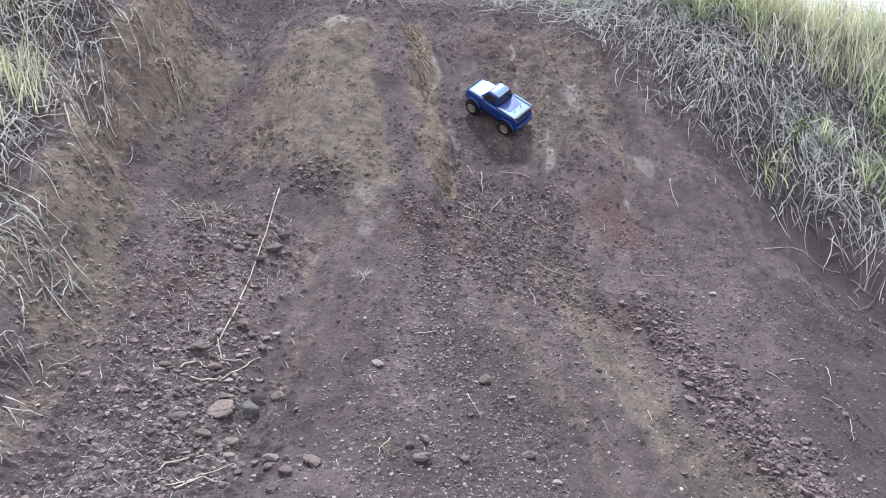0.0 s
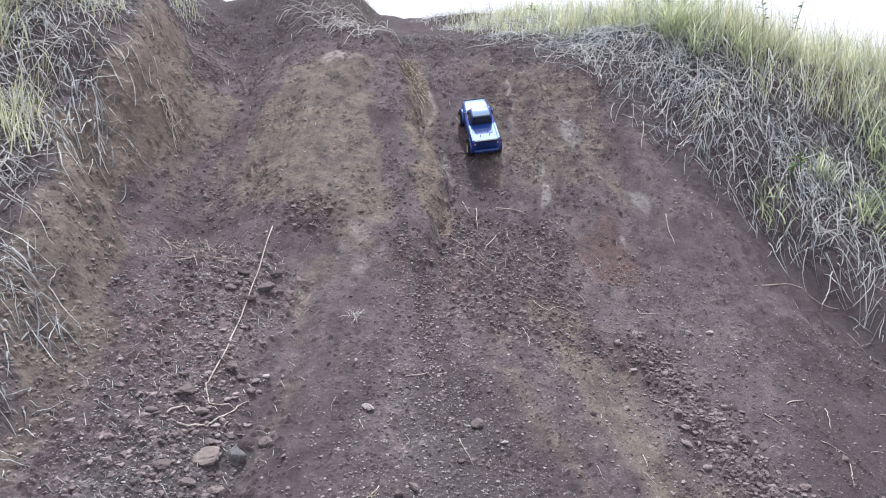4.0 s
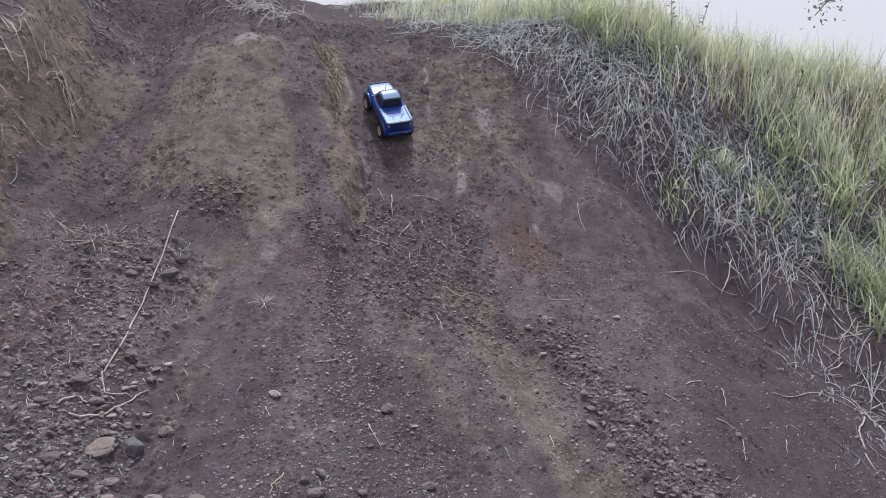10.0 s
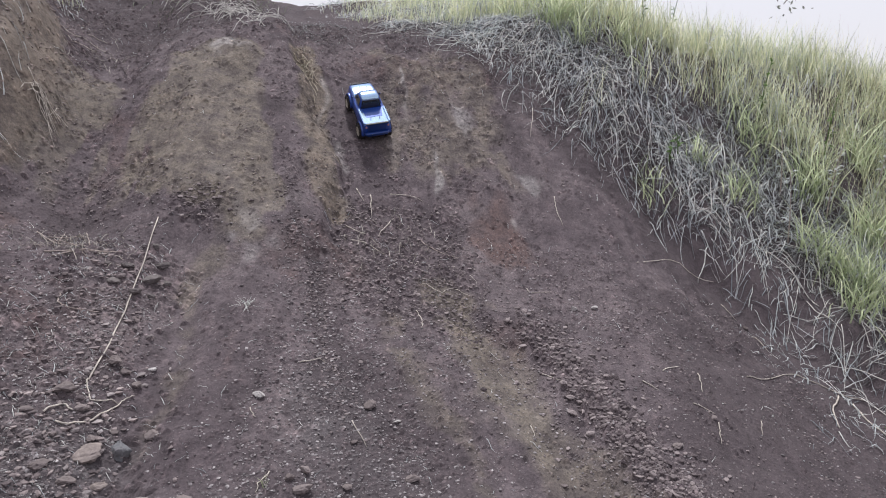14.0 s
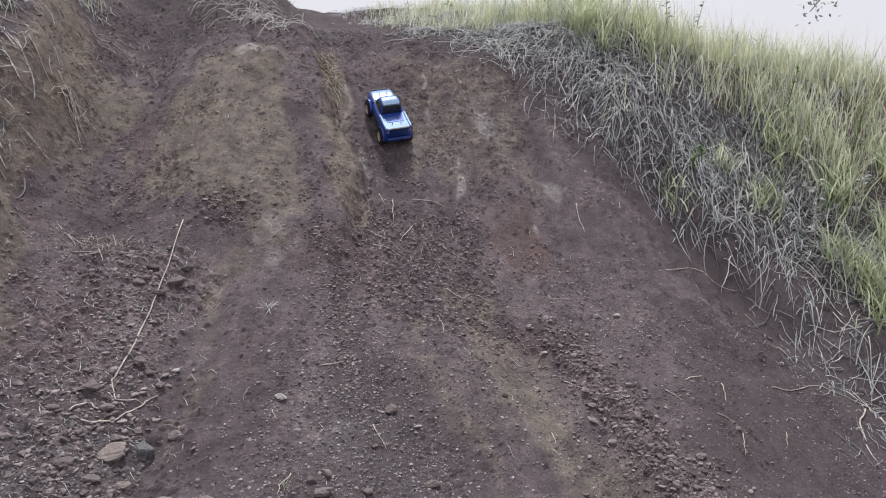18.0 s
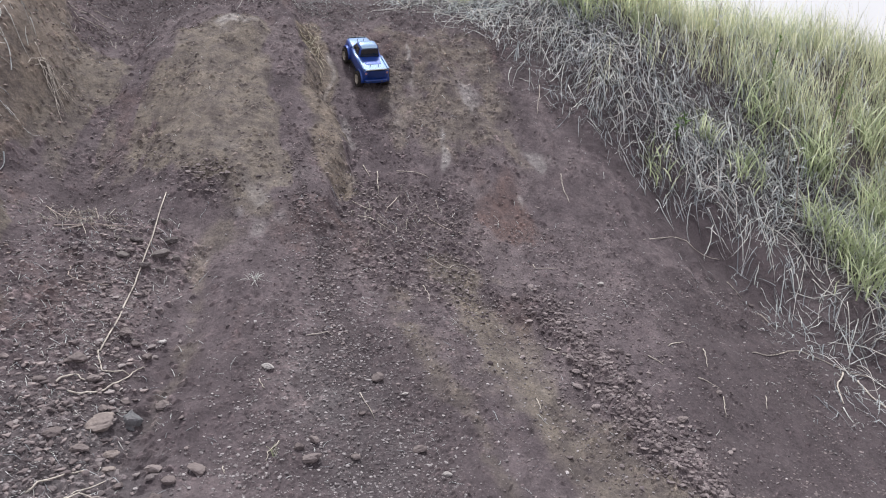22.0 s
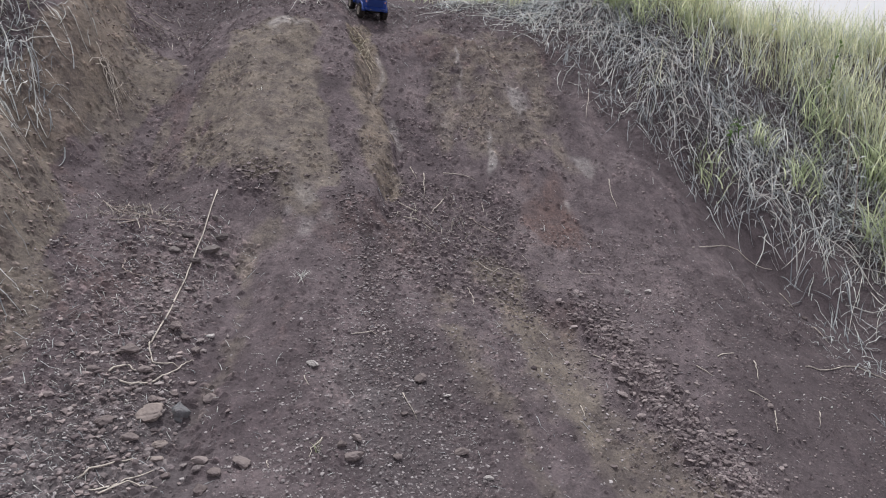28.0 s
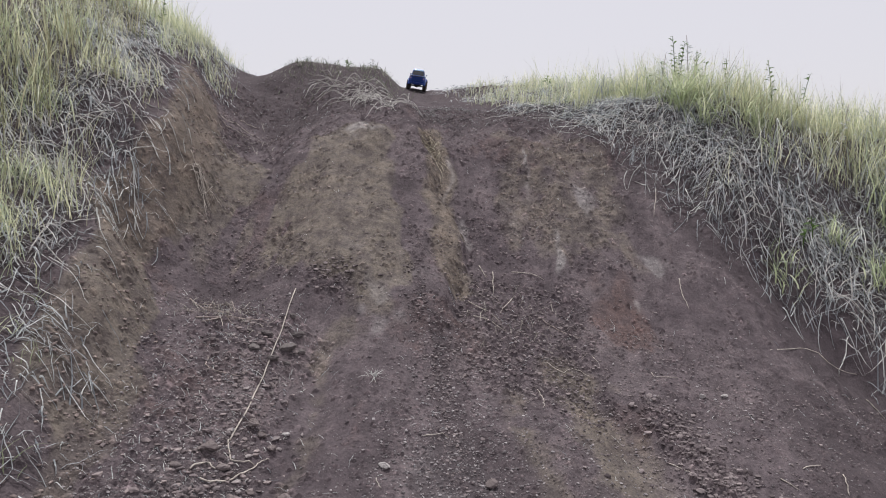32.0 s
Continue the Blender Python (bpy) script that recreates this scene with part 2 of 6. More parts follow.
def polished(name, colour, gloss):
    """Blue paint under a polished shell that mirrors the sky."""
    m = plain(name, colour, 0.3, 0.2, 0.35, 0.03, 300)
    t = m.node_tree
    gl, mx = node(t, "BsdfGlossy", Color=(0.76, 0.96, 1.0, 1), Roughness=0.07), t.nodes.new("ShaderNodeMixShader")
    mx.inputs[0].default_value = gloss
    t.links.new(t.nodes["Principled BSDF"].outputs[0], mx.inputs[1])
    t.links.new(gl.outputs[0], mx.inputs[2])
    t.links.new(mx.outputs[0], t.nodes["Material Output"].inputs[0])
    return m


PAINT = polished("blue_paint", (0.004, 0.045, 0.30), 0.04)
# lit copy of the blue paint: sky reflection on the top panels, partly in colour
SKY_LIT_PAINT = polished("sky_lit_blue_paint", (0.06, 0.17, 0.50), 0.48)
DARK_PAINT = plain("dark_blue_paint", (0.012, 0.045, 0.22), 0.3, 0.4, 0.5)
WINDOW = plain("black_window", (0.012, 0.014, 0.02), 0.08, 0.0, 1.0)
RUBBER = plain("dusty_rubber", (0.035, 0.03, 0.028), 0.85, grain=0.5, scale=90, spec=0.2)
RIM = plain("dusty_pale_rim", (0.46, 0.42, 0.36), 0.55, 0.2, grain=0.3, scale=80)
BLACK = plain("black_plastic", (0.02, 0.02, 0.022), 0.5, grain=0.2)
CHROME = plain("chrome", (0.75, 0.76, 0.78), 0.15, 1.0)
RED_LENS = plain("red_lens", (0.50, 0.30, 0.33), 0.15, 0, 1.0)
CLEAR_LENS = plain("clear_lens", (0.7, 0.72, 0.75), 0.1, 0, 1.0)


# ---- the shape of the ground ----
_PY = [-30, 0, 1.5, 2.2, 2.6, 3.0, 3.6, 4.1, 4.4, 4.8, 5.28, 6.05, 6.4, 7.0, 8.2, 9.1, 9.6, 10.5, 12, 20, 60, 400]
_PZ = [-0.5, -0.24, -0.2, -0.14, -0.05, 0.11, 0.36, 0.58, 0.75, 1.0, 1.34, 1.93, 2.12, 2.33, 2.62, 2.81, 2.84, 2.80, 2.6, 2.0, 0.5, -6]
_TY = np.arange(-30, 401, 0.02)
_TZ = np.interp(_TY, _PY, _PZ)
_K = np.exp(-0.5 * (np.arange(-20, 21) * 0.02 / 0.11) ** 2)
_TZ[60:-60] = np.convolve(_TZ, _K / _K.sum(), "same")[60:-60]


def smooth(a, b, v):
    t = np.clip((v - a) / (b - a), 0, 1)
    return t * t * (3 - 2 * t)


def bump(v, c, w):
    return np.exp(-((v - c) / w) ** 2)


def _lattice(seed):
    return np.random.RandomState(seed).rand(256, 256)


_LATS = [_lattice(s) for s in range(8)]


def vnoise(x, y, seed=0):
    """Smooth value noise, -1 to 1, one cell to the unit."""
    g = _LATS[seed % 8]
    xi, yi = np.floor(x).astype(int), np.floor(y).astype(int)
    u, v = x - xi, y - yi
    u, v = u * u * (3 - 2 * u), v * v * (3 - 2 * v)
    a, b = g[xi % 256, yi % 256], g[(xi + 1) % 256, yi % 256]
    c, d = g[xi % 256, (yi + 1) % 256], g[(xi + 1) % 256, (yi + 1) % 256]
    return 2 * (a * (1 - u) * (1 - v) + b * u * (1 - v) + c * (1 - u) * v + d * u * v) - 1


def fbm(x, y, size, octaves=4, seed=0):
    total, amp = 0.0, 1.0
    for k in range(octaves):
        total = total + amp * vnoise(x / size + 17.3 * k, y / size + 5.1 * k, seed + k)
        size, amp = size * 0.5, amp * 0.5
    return total


def left_edge(y):
    """x of the foot of the cut bank on the left."""
    return np.interp(y, [1.5, 2.65, 3.3, 3.85, 4.2, 4.5, 5.0, 5.55, 6.6, 8.8, 12], [-1.55, -1.61, -1.66, -1.69, -1.95, -1.84, -1.8, -1.92, -2.26, -2.75, -3.6])


def right_edge(y):
    """x of the line where the dirt meets the grassy bank on the right."""
    return np.interp(y, [1.0, 3.4, 3.8, 4.2, 4.55, 5.05, 5.5, 5.85, 6.3, 6.55, 7.2, 8.0, 9.0, 12],
                     [4.2, 3.5, 3.32, 3.16, 2.98, 2.36, 1.97, 1.66, 1.42, 1.2, 0.55, 0.1, -0.1, -0.3])


def veg_edge(y):
    """x at which the straw of the right bank begins."""
    return np.interp(y, [1.0, 3.4, 3.88, 4.3, 4.64, 4.93, 5.02, 5.16, 5.5, 5.85, 6.3, 6.55, 7.2, 8.0, 9.0, 12],
                     [4.3, 3.65, 3.55, 3.46, 3.42, 3.25, 2.9, 2.48, 2.04, 1.68, 1.44, 1.2, 0.55, 0.1, -0.1, -0.3])


def base(x, y):
    x, y = np.asarray(x, float), np.asarray(y, float)
    shift = 0.18 * smooth(-0.9, -1.5, x) * smooth(8, 5, y) - 0.6 * smooth(1.9, 3.4, x)
    z = np.interp(y + shift, _TY, _TZ)
    cross = np.clip(x, -3, 3.5)
    return z - cross * (0.16 - 0.125 * smooth(4.6, 6.6, y)) * smooth(30, 9, np.abs(x))


def hill(x, y):
    """The ground without its fine relief."""
    x, y = np.asarray(x, float), np.asarray(y, float)
    z = base(x, y)
    wob = 0.10 * fbm(x, y, 0.55, 3, 1)
    # the cut bank on the left, with an undercut lip and a slope above it
    v = left_edge(y) - x + 0.55 * wob
    wall = np.interp(y, [1.5, 2.6, 3.6, 4.4, 5.5, 6.6, 7.6, 9], [0.12, 0.22, 0.32, 0.42, 0.42, 0.3, 0.14, 0.08])
    z = z + wall * smooth(-0.06, 0.32, v) + np.clip(v - 0.14, 0, 4) * (0.36 + 0.14 * bump(y, 6.8, 1.5) - 0.14 * smooth(7.5, 9, y)) * smooth(-2, 2.5, y)
    # the grassy bank on the right
    u = x - right_edge(y) + wob
    rise = np.interp(y, [1, 3.4, 5, 6.5, 7.3, 9], [0.25, 0.42, 0.45, 0.34, 0.12, 0.08])
    z = z + 0.55 * rise * smooth(0.0, 0.8, u) + 0.225 * np.clip(u - 0.3, 0, 1.3) * smooth(2.5, 4, y) * (1 - 0.75 * smooth(6.3, 7.3, y)) + 0.10 * np.clip(u - 1.6, 0, 4) * smooth(8, 6, y)
    z = z - 0.17 * np.clip(x - 2.6, 0, 9) * smooth(3.5, 5.5, y)
    # channel under the left bank, with a floor of rubble below
    z = z - 0.19 * bump(x, -1.5 - 0.1 * (y - 4.5), 0.3) * smooth(3.9, 4.4, y) * smooth(7.6, 6.4, y)
    # the hump between channel and wheel track, steeper on its right side
    side = smooth(0.03, -0.11, x + 0.10 * fbm(x, y, 0.5, 2, 3) + 0.22 * np.clip(y - 5.0, 0, 2)) * smooth(-1.35, -0.85, x)
    z = z + 0.15 * side * smooth(3.9, 4.6, y) * smooth(7.5, 6.2, y)
    # the tongue below it and the grooves beside it
    z = z + 0.07 * bump(x, -0.32, 0.3) * smooth(2.0, 2.6, y) * smooth(4.6, 4.2, y)
    z = z - 0.07 * bump(x, -0.78, 0.16) * smooth(1.8, 2.6, y) * smooth(4.5, 4.0, y)
    # wheel tracks of the truck
    z = z - 0.05 * bump(x, 0.38 - 0.16 * np.clip(y - 5.6, 0, 4), 0.34) * smooth(4.4, 5.0, y) * smooth(10, 8.8, y)
    # worn rut with a windrow of clods on its right
    rx = 1.02 + 0.42 * (3.6 - y)
    z = z - 0.045 * bump(x, rx, 0.2) * smooth(4.3, 3.8, y) + 0.03 * bump(x, rx + 0.3, 0.12) * smooth(4.2, 3.9, y) * smooth(2.4, 2.9, y)
    # hollow and small scarp left where soil slid away
    z = z - 0.05 * bump(x, 1.25, 0.28) * bump(y, 4.75, 0.3) - 0.04 * bump(x, 0.75, 0.3) * bump(y, 4.75, 0.16)
    # shoulder of the left bank that runs up to the skyline
    z = z + 0.26 * smooth(-2.02, -2.7, x) * smooth(-4.5, -3.2, x) * bump(y, 7.5, 0.9)
    # knoll beside the path at the top
    z = z + 0.29 * smooth(-2.5, -1.8, x) * smooth(-0.42, -1.0, x) * bump(y, 7.9, 0.8) - 0.05 * bump(x, -0.5, 0.3) * smooth(6.6, 7.6, y) * smooth(10, 9, y)
    return z


# ---- what lies where on the dirt ----
def u_of(x, y):
    return x - right_edge(y)


def v_of(x, y):
    return left_edge(y) - x


def dirt_only(x, y):
    return smooth(0.05, -0.1, u_of(x, y)) * smooth(0.1, -0.05, v_of(x, y))


def bare_bands(x, y):
    """1 where wheels or water have swept the dirt smooth."""
    groove = bump(x, -0.74, 0.17) * smooth(4.6, 4.2, y)
    rut = bump(x, 0.92 + 0.42 * (3.6 - y), 0.24) * smooth(4.3, 3.9, y)
    right = bump(x, 2.1 + 0.3 * (3.8 - y), 0.45)
    ridge = 0.6 * bump(x, -0.45, 0.16) * smooth(3.0, 3.5, y)
    brown = 0.9 * bump(x, 0.5 + 0.35 * (3.3 - y), 0.13) * smooth(4.3, 3.9, y)
    face = 0.7 * smooth(4.4, 4.8, y) * smooth(6.2, 5.8, y) * (bump(x, -0.75, 0.3) + bump(x, -0.04, 0.1) + 0.8 * smooth(1.3, 1.6, x))
    return np.clip(groove + 0.45 * rut + 0.55 * right + ridge + 0.6 * brown + face, 0, 1)


def gravel_weight(x, y):
    patch = smooth(-0.1, 0.7, fbm(x, y, 0.5, 3, 0))
    left = bump(x, -1.2, 0.36) * smooth(4.1, 3.6, y)
    mid = bump(x, 0.12, 0.42) * smooth(4.0, 2.9, y)
    line = bump(x, -0.11 + 0.2 * (4 - y), 0.09) * smooth(4.6, 4.2, y)
    return dirt_only(x, y) * (0.14 + 0.6 * left + 1.6 * mid + 1.0 * line + 0.35 * patch) * smooth(5.0, 4.0, y) * (1 - 0.88 * bare_bands(x, y))


def clod_weight(x, y):
    row = bump(x, 1.34 + 0.42 * (3.6 - y), 0.13) * smooth(4.1, 3.8, y) * smooth(2.2, 2.9, y)
    tongue = bump(x, -0.11 + 0.2 * (4 - y), 0.1) * smooth(2.6, 3.2, y) * smooth(4.6, 4.3, y)
    patch = smooth(0.0, 0.8, fbm(x, y, 0.35, 3, 3))
    slide = bump(x, 0.45, 0.4) * bump(y, 4.4, 0.25)
    return (1 - 0.8 * bare_bands(x, y)) * dirt_only(x, y) * (0.10 + 0.9 * row + 0.6 * tongue + 0.3 * patch + 0.5 * slide + 0.25 * smooth(6.1, 6.6, y))


def windrow_weight(x, y):
    return bump(x, 1.36 + 0.42 * (3.6 - y), 0.11) * smooth(4.05, 3.8, y) * smooth(2.2, 2.7, y)


# ---- clods and stones that sit in the soil: a fine height field laid over the ground ----
LX, LY, LSTEP = (-2.6, 3.6), (1.9, 7.2), 0.0095
LUMP = np.zeros((int((LY[1] - LY[0]) / LSTEP), int((LX[1] - LX[0]) / LSTEP)))
TONE = np.full(LUMP.shape, 0.5)


def embed(n, x0, x1, y0, y1, weight, size, power, high, tones, seed):
    """Lays n tries of half-buried lumps into the height field; size: least and further width, tones: 0 dark to 1 pale."""
    r = np.random.RandomState(seed)
    x, y = r.uniform(x0, x1, n), r.uniform(y0, y1, n)
    keep = r.rand(n) < np.clip(weight(x, y), 0, 1)
    x, y = x[keep], y[keep]
    k = len(x)
    rad = (size[0] + size[1] * r.rand(k) ** power) / 2
    a, flat = 0.5 * r.randn(k), 0.4 + 0.35 * r.rand(k)
    tone, top = tones[0] + (tones[1] - tones[0]) * r.rand(k), high * rad * (0.5 + 0.8 * r.rand(k))
    tilt = r.uniform(-0.45, 0.45, (2, k))
    ci, cj = np.round((x - LX[0]) / LSTEP).astype(int), np.round((y - LY[0]) / LSTEP).astype(int)
    # the tops lie nearer to level than the slope they sit in
    e, level = 0.05, 0.7
    sx, sy = (hill(x + e, y) - hill(x - e, y)) / (2 * e), (hill(x, y + e) - hill(x, y - e)) / (2 * e)
    reach = int(rad.max() / LSTEP) + 1
    cells = []
    for di in range(-reach, reach + 1):
        for dj in range(-reach, reach + 1):
            i, j = ci + di, cj + dj
            px, py = LX[0] + i * LSTEP - x, LY[0] + j * LSTEP - y
            u, v = (px * np.cos(a) + py * np.sin(a)) / rad, (py * np.cos(a) - px * np.sin(a)) / rad / flat
            d = np.maximum(np.hypot(u, v), 0.8 * (np.abs(u) + 0.7 * np.abs(v)))
            h = top * np.clip(1.8 * (1 - d), 0, 1) * (1 + tilt[0] * u + tilt[1] * v) - level * (sx * px + sy * py)
            ok = (d < 1) & (h > 0) & (i >= 0) & (j >= 0) & (i < LUMP.shape[1]) & (j < LUMP.shape[0])
            np.maximum.at(LUMP, (j[ok], i[ok]), h[ok])
            cells.append((j[ok], i[ok], h[ok], tone[ok]))
    for j, i, h, c in cells:
        won = LUMP[j, i] <= h
        TONE[j[won], i[won]] = c[won]


def looked_up(field, x, y, outside):
    u, v = (x - LX[0]) / LSTEP, (y - LY[0]) / LSTEP
    i, j = np.floor(u).astype(int), np.floor(v).astype(int)
    ok = (i >= 0) & (j >= 0) & (i < LUMP.shape[1] - 1) & (j < LUMP.shape[0] - 1)
    i, j = np.where(ok, i, 0), np.where(ok, j, 0)
    fu, fv = u - np.floor(u), v - np.floor(v)
    z = field[j, i] * (1 - fu) * (1 - fv) + field[j, i + 1] * fu * (1 - fv) + field[j + 1, i] * (1 - fu) * fv + field[j + 1, i + 1] * fu * fv
    return np.where(ok, z, outside)


def all_over(x, y):
    """Crumbs gather in patches and keep off the swept bands."""
    clump_up = smooth(0.0, 0.5, fbm(x, y, 0.30, 3, 1))
    return dirt_only(x, y) * (0.07 + 0.9 * clump_up) * (1 - 0.85 * bare_bands(x, y))


def face_weight(x, y):
    broken = smooth(0.0, 0.5, fbm(x, y, 0.22, 3, 6))
    return dirt_only(x, y) * smooth(4.3, 4.7, y) * (0.08 + 0.75 * broken) * (1 - 0.5 * bare_bands(x, y))


def wall_weight(x, y):
    v = v_of(x, y)
    return smooth(-0.1, 0.0, v) * smooth(0.75, 0.4, v) * (0.2 + 0.7 * smooth(-0.2, 0.4, fbm(x, y, 0.25, 3, 4))) * smooth(2.0, 2.8, y)


def slide_weight(x, y):
    return smooth(-0.15, 0.15, x) * smooth(1.05, 0.75, x) * smooth(3.75, 4.0, y + 0.2 * x) * smooth(4.95, 4.7, y)


embed(80000, -2.4, 3.5, 1.9, 7.2, all_over, (0.009, 0.024), 3.5, 0.8, (0.25, 1.0), 201)
embed(36000, -2.3, 2.2, 4.2, 7.2, face_weight, (0.011, 0.036), 3.5, 0.75, (0.25, 1.0), 202)
embed(45000, -2.0, 3.4, 1.9, 5.0, gravel_weight, (0.010, 0.020), 2.8, 0.6, (0.35, 1.0), 203)
embed(16000, -1.9, -0.6, 1.9, 4.1, lambda x, y: bump(x, -1.15, 0.36) * (0.25 + 0.75 * smooth(-0.2, 0.5, fbm(x, y, 0.3, 2, 2))), (0.014, 0.040), 2.8, 0.7, (0.35, 1.0), 204)
embed(9000, -2.7, -1.4, 2.0, 7.0, wall_weight, (0.012, 0.034), 2.8, 0.7, (0.3, 1.0), 205)
embed(4500, -0.2, 1.2, 3.7, 5.0, slide_weight, (0.012, 0.038), 2.5, 0.8, (0.25, 0.95), 206)
embed(9000, 0.8, 2.4, 2.2, 4.1, windrow_weight, (0.014, 0.050), 2.2, 0.7, (0.4, 0.95), 207)
embed(2500, -1.1, -0.45, 4.2, 4.6, lambda x, y: bump(x, -0.76, 0.14) * bump(y, 4.38, 0.08), (0.016, 0.035), 1.8, 0.6, (0.2, 0.8), 208)


def ground(x, y):
    x, y = np.asarray(x, float), np.asarray(y, float)
    near = smooth(14, 8, np.abs(x)) * smooth(16, 10, y) * smooth(-3, 0, y)
    rough = 0.040 * fbm(x, y, 0.6, 3, 2) + 0.018 * fbm(x, y, 0.16, 3, 4) * (0.6 + 0.5 * vnoise(x / 0.7, y / 0.7, 6)) + 0.003 * vnoise(x / 0.035, y / 0.035, 7) + 0.0015 * vnoise(x / 0.018, y / 0.018, 3)
    steep = smooth(3.8, 4.6, y) * smooth(7.2, 6.2, y)
    streak = 0.024 * fbm(x * 2.6, y * 0.7, 0.35, 3, 5) * steep
    # small ledges and lumps where the face has crumbled
    crumble = smooth(-0.25, 0.45, fbm(x, y, 0.55, 2, 3))
    lump = 1 - np.abs(vnoise(x / 0.085 + 3, y / 0.07, 1)) - np.abs(vnoise(x / 0.05, y / 0.045 + 9, 2)) * 0.5
    ledge = (steep + 0.35 * smooth(0.0, 0.12, left_edge(y) - x + 0.06)) * crumble * 0.014 * lump
    # drag marks slanting down the right side
    across = x - 1.42 - 0.5 * (5.1 - y)
    drag = 0.007 * vnoise(across * 9, y * 0.8, 2) * bump(across, 0.25, 0.5) * smooth(5.4, 5.0, y)
    wide = 0.25 * fbm(x, y, 9.0, 2, 6) * smooth(4, 12, np.hypot(x, y - 5))
    return hill(x, y) + near * (rough + streak + ledge + drag) + wide + looked_up(LUMP, x, y, 0.0)


# ---- mesh helpers ----
def mesh(name, verts, faces, mat, smooth_faces=True):
    """A mesh from an array of points and one of faces that all have the same number of corners, or a list of such arrays."""
    me = bpy.data.meshes.new(name)
    verts = np.asarray(verts, np.float32)
    groups = faces if isinstance(faces, list) else [faces]
    groups = [np.asarray(f, np.int32) for f in groups if len(f)]
    loops = np.concatenate([f.ravel() for f in groups])
    totals = np.concatenate([np.full(len(f), f.shape[1], np.int32) for f in groups])
    starts = np.concatenate([[0], np.cumsum(totals)[:-1]]).astype(np.int32)
    me.vertices.add(len(verts))
    me.vertices.foreach_set("co", verts.ravel())
    me.loops.add(len(loops))
    me.loops.foreach_set("vertex_index", loops)
    me.polygons.add(len(totals))
    me.polygons.foreach_set("loop_start", starts)
    me.polygons.foreach_set("loop_total", totals)
    me.polygons.foreach_set("use_smooth", np.full(len(totals), smooth_faces))
    me.update(calc_edges=True)
    me.validate()
    me.materials.append(mat)
    return me


def bm_mesh(name, bm, mat, smooth_faces=False):
    me = bpy.data.meshes.new(name)
    bmesh.ops.recalc_face_normals(bm, faces=bm.faces)
    for f in bm.faces:
        f.smooth = smooth_faces
    bm.to_mesh(me)
    bm.free()
    me.materials.append(mat)
    return me


def part(name, data, parent, label=""):
    ob = new(name, data)
    ob.parent = parent
    return tagged(ob, label) if label else ob


# ---- the ground: one sheet, fine where the camera looks, wide out to the horizon ----
def stretch(a, b, step, reach):
    out, w, v = [], step, b
    while v < reach:
        w *= 1.22
        v += w
        out.append(v)
    left, w, v = [], step, a
    while v > -reach:
        w *= 1.22
        v -= w
        left.append(v)
    return np.array(left[::-1] + list(np.arange(a, b + step / 2, step)) + out)


gx, gy = stretch(LX[0], LX[1], LSTEP, 450), stretch(LY[0], LY[1], LSTEP, 450)
GX, GY = np.meshgrid(gx, gy)
GZ = ground(GX, GY)
nx, ny = len(gx), len(gy)
idx = np.arange(nx * ny).reshape(ny, nx)
quads = np.stack([idx[:-1, :-1], idx[:-1, 1:], idx[1:, 1:], idx[1:, :-1]], -1).reshape(-1, 4)
ground_me = mesh("ground", np.stack([GX, GY, GZ], -1).reshape(-1, 3), quads, SOIL, False)


